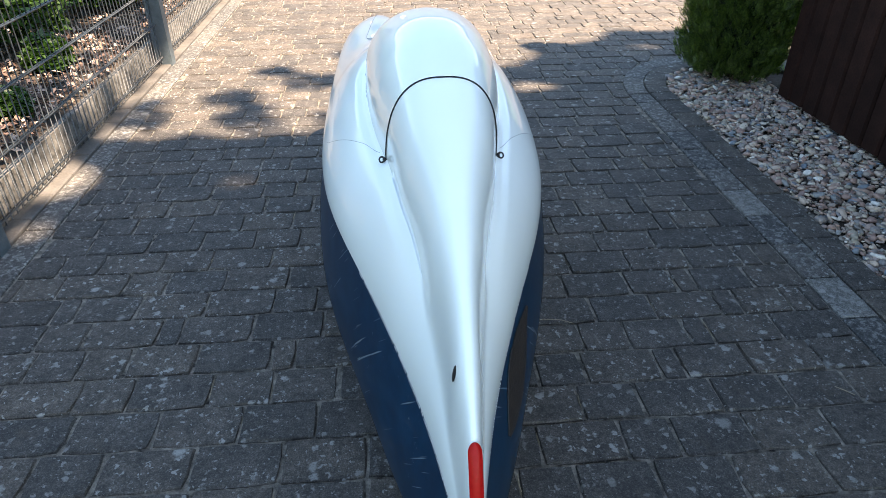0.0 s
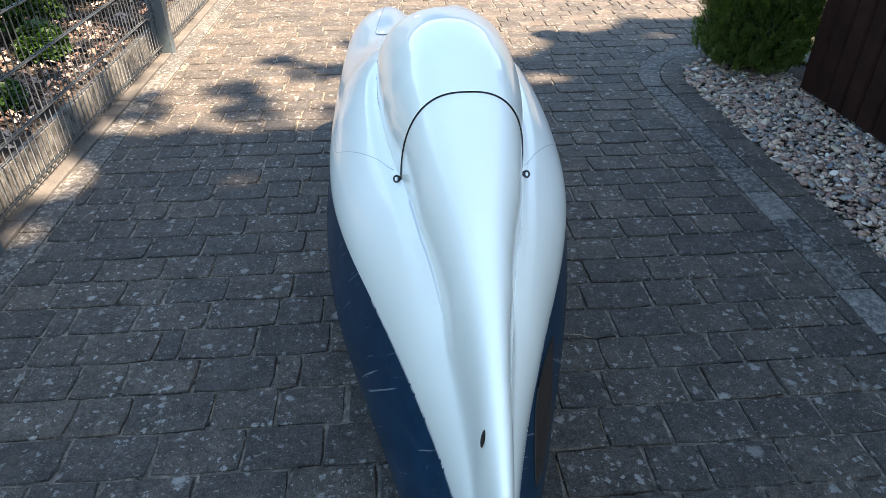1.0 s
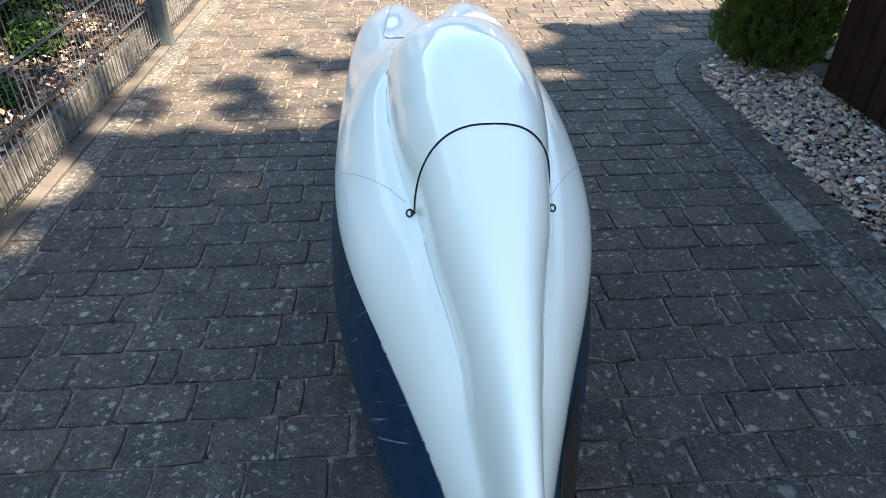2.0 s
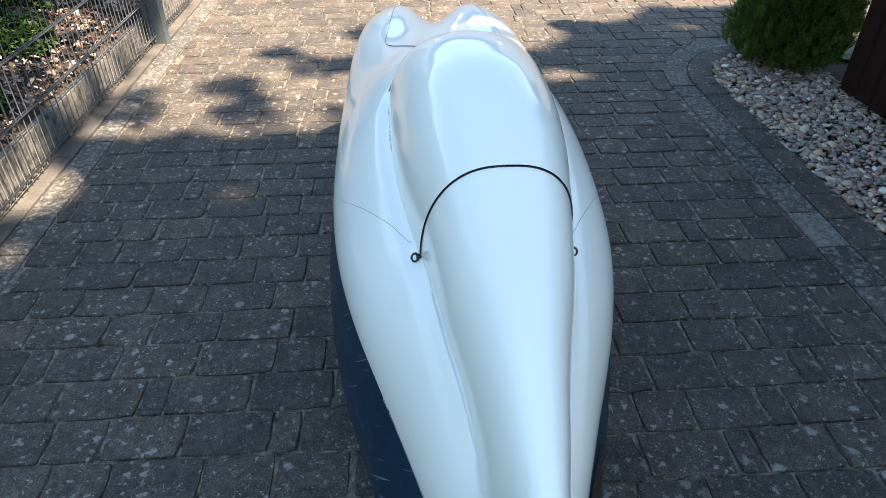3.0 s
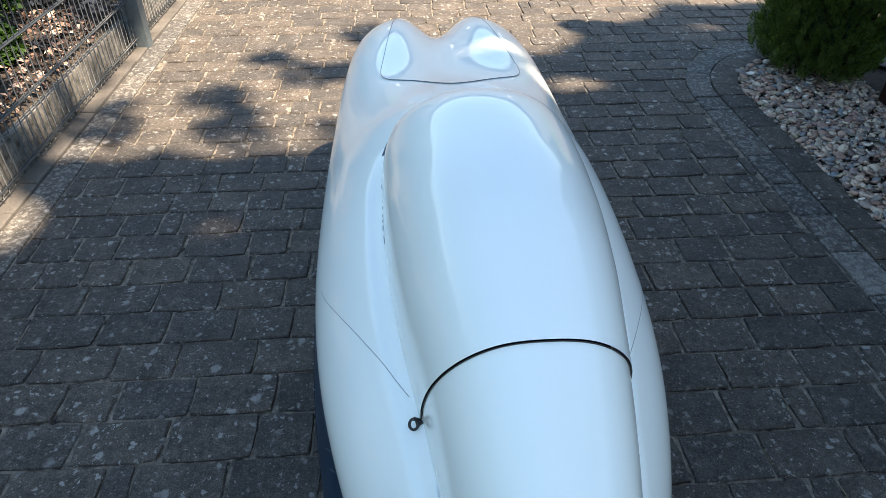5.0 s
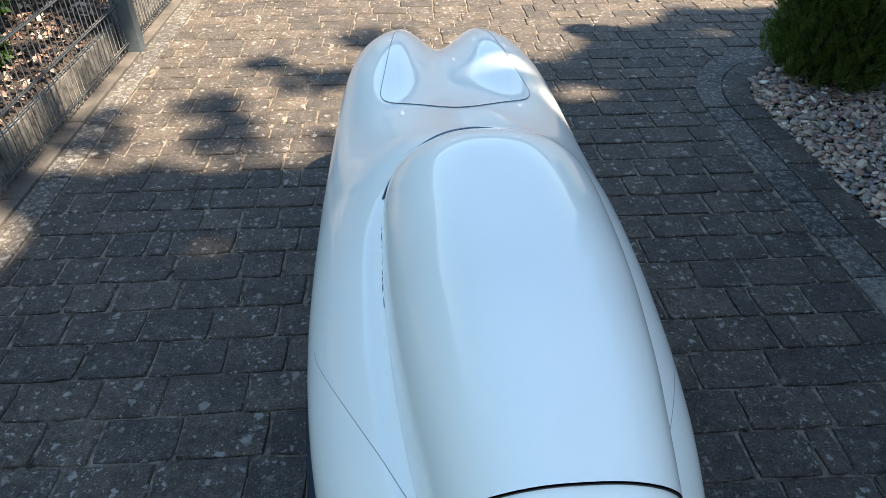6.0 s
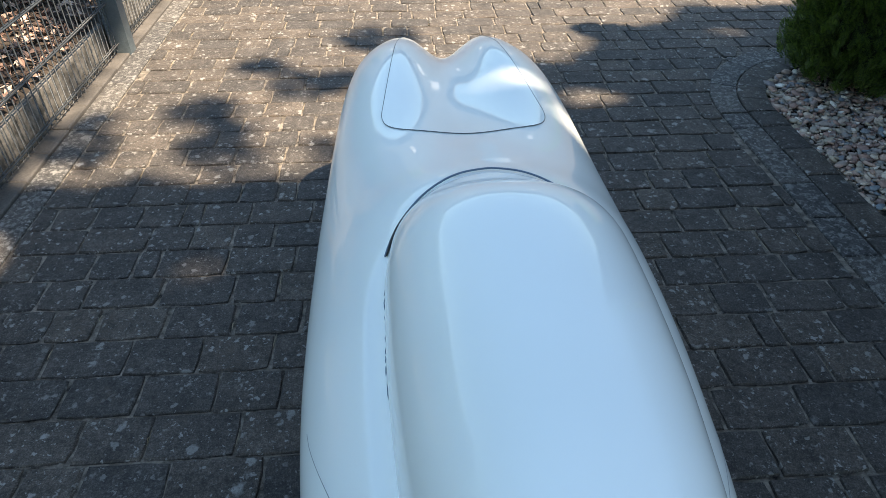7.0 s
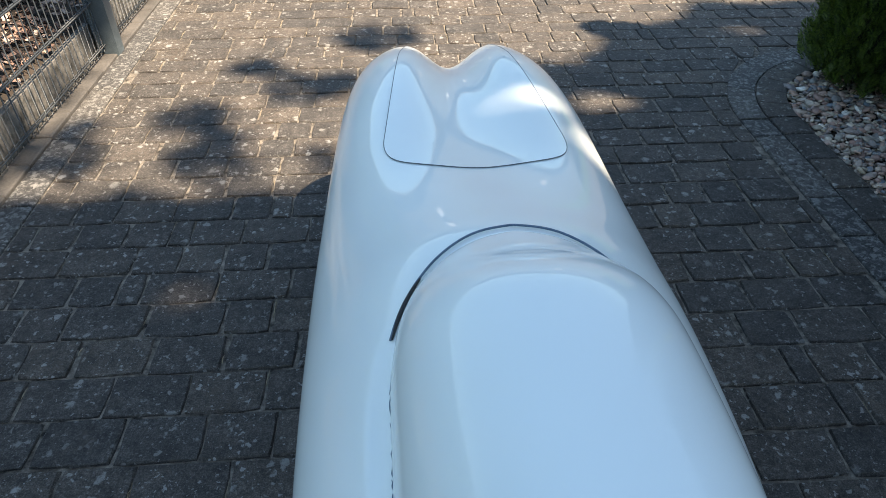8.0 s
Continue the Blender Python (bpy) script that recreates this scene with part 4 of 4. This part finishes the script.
def shaded(x, y):
    """How thick the crown's leaves lie between the sun and that place on the ground."""
    ragged = 0.10 * noise.noise(Vector((x * 4, y * 4, 3.0)))
    fine = 0.09 * noise.noise(Vector((x * 9, y * 9, 5.0)))
    gaps = ((-1.65, 2.73, 0.17, 0.22), (-1.58, 2.27, 0.07, 0.10), (0.85, 3.92, 0.17, 0.12), (1.95, 4.76, 0.17, 0.06), (-0.02, 2.58, 0.095, 0.11), (-0.185, 2.775, 0.10, 0.065), (-0.82, 2.66, 0.075, 0.06))
    if inside(x, y, gaps):
        return 0.0
    # the crown's own ragged outline away from the drive
    out = math.hypot(max((-1.9 - x) / 1.2, x - 1.9, 0.0), max((-1.2 - y) / 1.5, 0.0))
    if out > 0 and out + 0.35 * noise.noise(Vector((x * 1.3, y * 1.3, 2.0))) + 3 * fine > 0.75:
        return 0.0
    if x < -1.70 and y > 1.6:
        return 1.0 if noise.noise(Vector((x * 3.5, y * 3.5, 9.0))) < -0.02 else 0.0
    reach = 3.22 if x < 0.62 else 4.36 + 0.5 * min(max((x - 0.85) / 0.4, 0.0), 1.0) + 0.34 * min(max((x - 1.5) / 0.3, 0.0), 1.0)
    if y + ragged + 0.5 * fine < reach:
        return 1.0
    # loose outer twigs
    twigs = ((-0.84, 4.38, 0.19, 0.14), (-0.52, 4.17, 0.25, 0.14), (-0.22, 4.78, 0.24, 0.19), (-1.03, 3.85, 0.17, 0.17),
             (-0.88, 3.47, 0.19, 0.26), (-1.50, 3.58, 0.18, 0.24), (-0.42, 3.46, 0.10, 0.12))
    if inside(x + ragged * 0.7 + fine, y + ragged + fine, twigs):
        return 0.27
    return 0.0


def shade_tree():
    q = random.Random(77)
    t = thing("shade_tree", "tall broad-leaved tree that shades the drive", "tree", at=(4.9, -3.2, 0))
    base = Vector((4.9, -3.2, 0))
    sheets, limbs = [], []
    limbs.append(tube([(0, 0, 0), (0.05, 0.1, 2.2), (-0.1, 0.2, 4.6), (-0.3, 0.5, 7.0), (-0.6, 0.9, 8.6)], [0.24, 0.2, 0.16, 0.1, 0.03], 10))
    for a in ((-3.4, 0.8, 7.8), (-2.2, 2.6, 8.0), (-1.0, 3.6, 8.1), (0.4, 2.2, 8.3), (-3.2, -1.2, 8.0), (-1.4, -2.0, 8.3), (1.2, -0.2, 8.4), (0.6, 3.8, 8.0)):
        limbs.append(tube([(-0.1, 0.2, 4.6), Vector(a) * 0.5 + Vector((0, 0, 2.6)), a], [0.09, 0.06, 0.015], 7))
    step = 0.028
    for i in range(212):
        for j in range(302):
            gx, gy = -3.3 + step * (i + q.random()), -3.0 + step * (j + q.random())
            if q.random() > shaded(gx, gy):
                continue
            h = 8.0 + 1.2 * noise.noise(Vector((gx, gy, 7))) + q.uniform(-0.45, 0.45)
            c = Vector((gx, gy, 0)) + TO_SUN * (h / TO_SUN.z) - base
            n = (TO_SUN + Vector((q.gauss(0, 0.5), q.gauss(0, 0.5), q.gauss(0, 0.5)))).normalized()
            sheets.append(leaf_quad(q, c, q.uniform(0.06, 0.10), n, 1.0))
    part("trunk", mesh("trunk", *join(*limbs), BARK, True), t)
    part("crown", mesh("crown", *join(*sheets), LEAF), t)


shade_tree()


def tree(x, y, h, r, seed):
    q = random.Random(seed)
    t = thing("tree", "leafy green garden tree beyond the drive", "tree", "trees round the garden", at=(x, y, 0))
    limbs = [tube([(0, 0, 0), (0.05, 0, h * 0.35), (0, 0.05, h * 0.85)], [0.14, 0.11, 0.03], 8)]
    for k in range(7):
        a = q.uniform(0, 6.28)
        limbs.append(tube([(0.03, 0, h * 0.35), (r * 0.4 * math.cos(a), r * 0.4 * math.sin(a), h * 0.55), (r * 0.8 * math.cos(a), r * 0.8 * math.sin(a), h * q.uniform(0.55, 0.85))], [0.06, 0.04, 0.01], 6))
    sheets = []
    hubs = [Vector((r * 0.7 * q.gauss(0, 0.6), r * 0.7 * q.gauss(0, 0.6), h * q.uniform(0.35, 0.95))) for _ in range(26)]
    for _ in range(2600):
        c = q.choice(hubs) + Vector((q.gauss(0, 1), q.gauss(0, 1), q.gauss(0, 0.8))) * r * 0.2
        sheets.append(leaf_quad(q, c, q.uniform(0.09, 0.17), None, 1.0))
    part("trunk", mesh("trunk", *join(*limbs), BARK, True), t)
    part("crown", mesh("crown", *join(*sheets), LEAF), t)


# out of view, added only as surroundings
for k, (tx, ty, th, tr) in enumerate(((11, 11, 6, 2.4), (-10, 3, 4, 2.0), (-9, -4, 5, 2.2))):
    tree(tx, ty, th, tr, 90 + k)

# unseen low garage added at the drive's far end, for the paint's reflections
garage = thing("garage", "long low garage with grey rendered walls and white shutters", "garage")
part("wall", mesh("wall", *block(-5.5, 8.5, 18.2, 23.0, -0.03, 2.75, 0.01), RENDERED), garage)
part("roof", mesh("roof", *block(-5.7, 8.7, 18.0, 23.2, 2.76, 2.9, 0.02), RENDERED), garage)
# white panels added to show as small glints on hood and nose
for gx in (-1.6, 3.9):
    part("window_shutter", mesh("window_shutter", *block(gx, gx + 0.45, 18.14, 18.19, 1.05, 1.55, 0.004), WHITE), garage, "white window shutter")

# unseen hedge added round the drive: hides the low sky from the paint
q = random.Random(63)


def hedge_top(a):
    return 3.3 + 0.7 * noise.noise(Vector((a * 3.0, 0, 0))) + 0.5 * noise.noise(Vector((a * 11.0, 4, 0)))


def hedge_point(a, z, out):
    r = 20.0 + out + 0.5 * noise.noise(Vector((a * 9, z * 0.6, 2.0)))
    return Vector((r * math.sin(a), 3.0 + r * math.cos(a), z))


hedge = thing("hedge", "tall dense green hedge closing the garden round the drive", "hedge")
rows = []
for i in range(121):
    a = radians(-115 + 215 * i / 120)
    top = hedge_top(a)
    rows.append([hedge_point(a, z * top, out) for z, out in ((-0.005, 0), (0.3, -0.1), (0.6, 0.0), (0.85, 0.2), (0.97, 0.5), (1.0, 0.9), (0.85, 1.4), (-0.005, 1.5))])
part("inner_mass", mesh("inner_mass", *grid(rows), HEDGE, True), hedge)
sheets = []
for _ in range(15000):
    a = radians(q.uniform(-115, 100))
    k = q.random()
    top = hedge_top(a)
    c = hedge_point(a, top * k + 0.05, -0.15 + 0.6 * max(0, k - 0.75) * 4 + q.uniform(-0.15, 0.1))
    sheets.append(leaf_quad(q, c, q.uniform(0.10, 0.20), None, 1.0))
part("crown", mesh("crown", *join(*sheets), HEDGE_LEAF), hedge)

# dry grass stems lodged in the joints, and two that lie loose
q = random.Random(29)
sheets = []
for x0, x1, y0, y1, *_ in near:
    if not (0.2 < y0 < 5.0 and x1 < 1.4) or q.random() > 0.24:
        continue
    for _ in range(q.choice((1, 1, 2, 3))):
        k, L = q.uniform(0.1, 0.6), q.uniform(0.03, 0.08)
        x, y, thick = x1 + 0.003, y0 + k * (y1 - y0), q.uniform(0.0007, 0.0019)
        L = min(L, y1 - y)
        sheets.append(tube([(x + q.uniform(-0.002, 0.002), y + L * i / 3, q.uniform(-0.004, 0.001)) for i in range(4)], [thick * 0.5, thick, thick * 0.9, thick * 0.3], 4))
tagged(new("joint_straw", mesh("joint_straw", *join(*sheets), STRAW)), "dry pale grass stems lodged in the paving joints", "dry grass", kind="stuff")
twig = thing("twig", "thin dry pale twig lying on the dark paving", "twig")
part("stalk", mesh("stalk", *tube([(1.229, 1.112, 0.006), (1.248, 1.091, 0.008), (1.268, 1.073, 0.006)], [0.0008, 0.0014, 0.0010], 6), STRAW, True), twig)
stem = thing("grass_stem", "bent dry straw-coloured grass stem lying on the paving", "grass stem")
part("stalk", mesh("stalk", *tube([(0.381, 1.492, 0.006), (0.43, 1.498, 0.009), (0.49, 1.490, 0.008), (0.53, 1.470, 0.006)], [0.0009, 0.0013, 0.0012, 0.0007], 6), STRAW, True), stem)

pave(near, bedding, PAVER, PAVER_FAR)
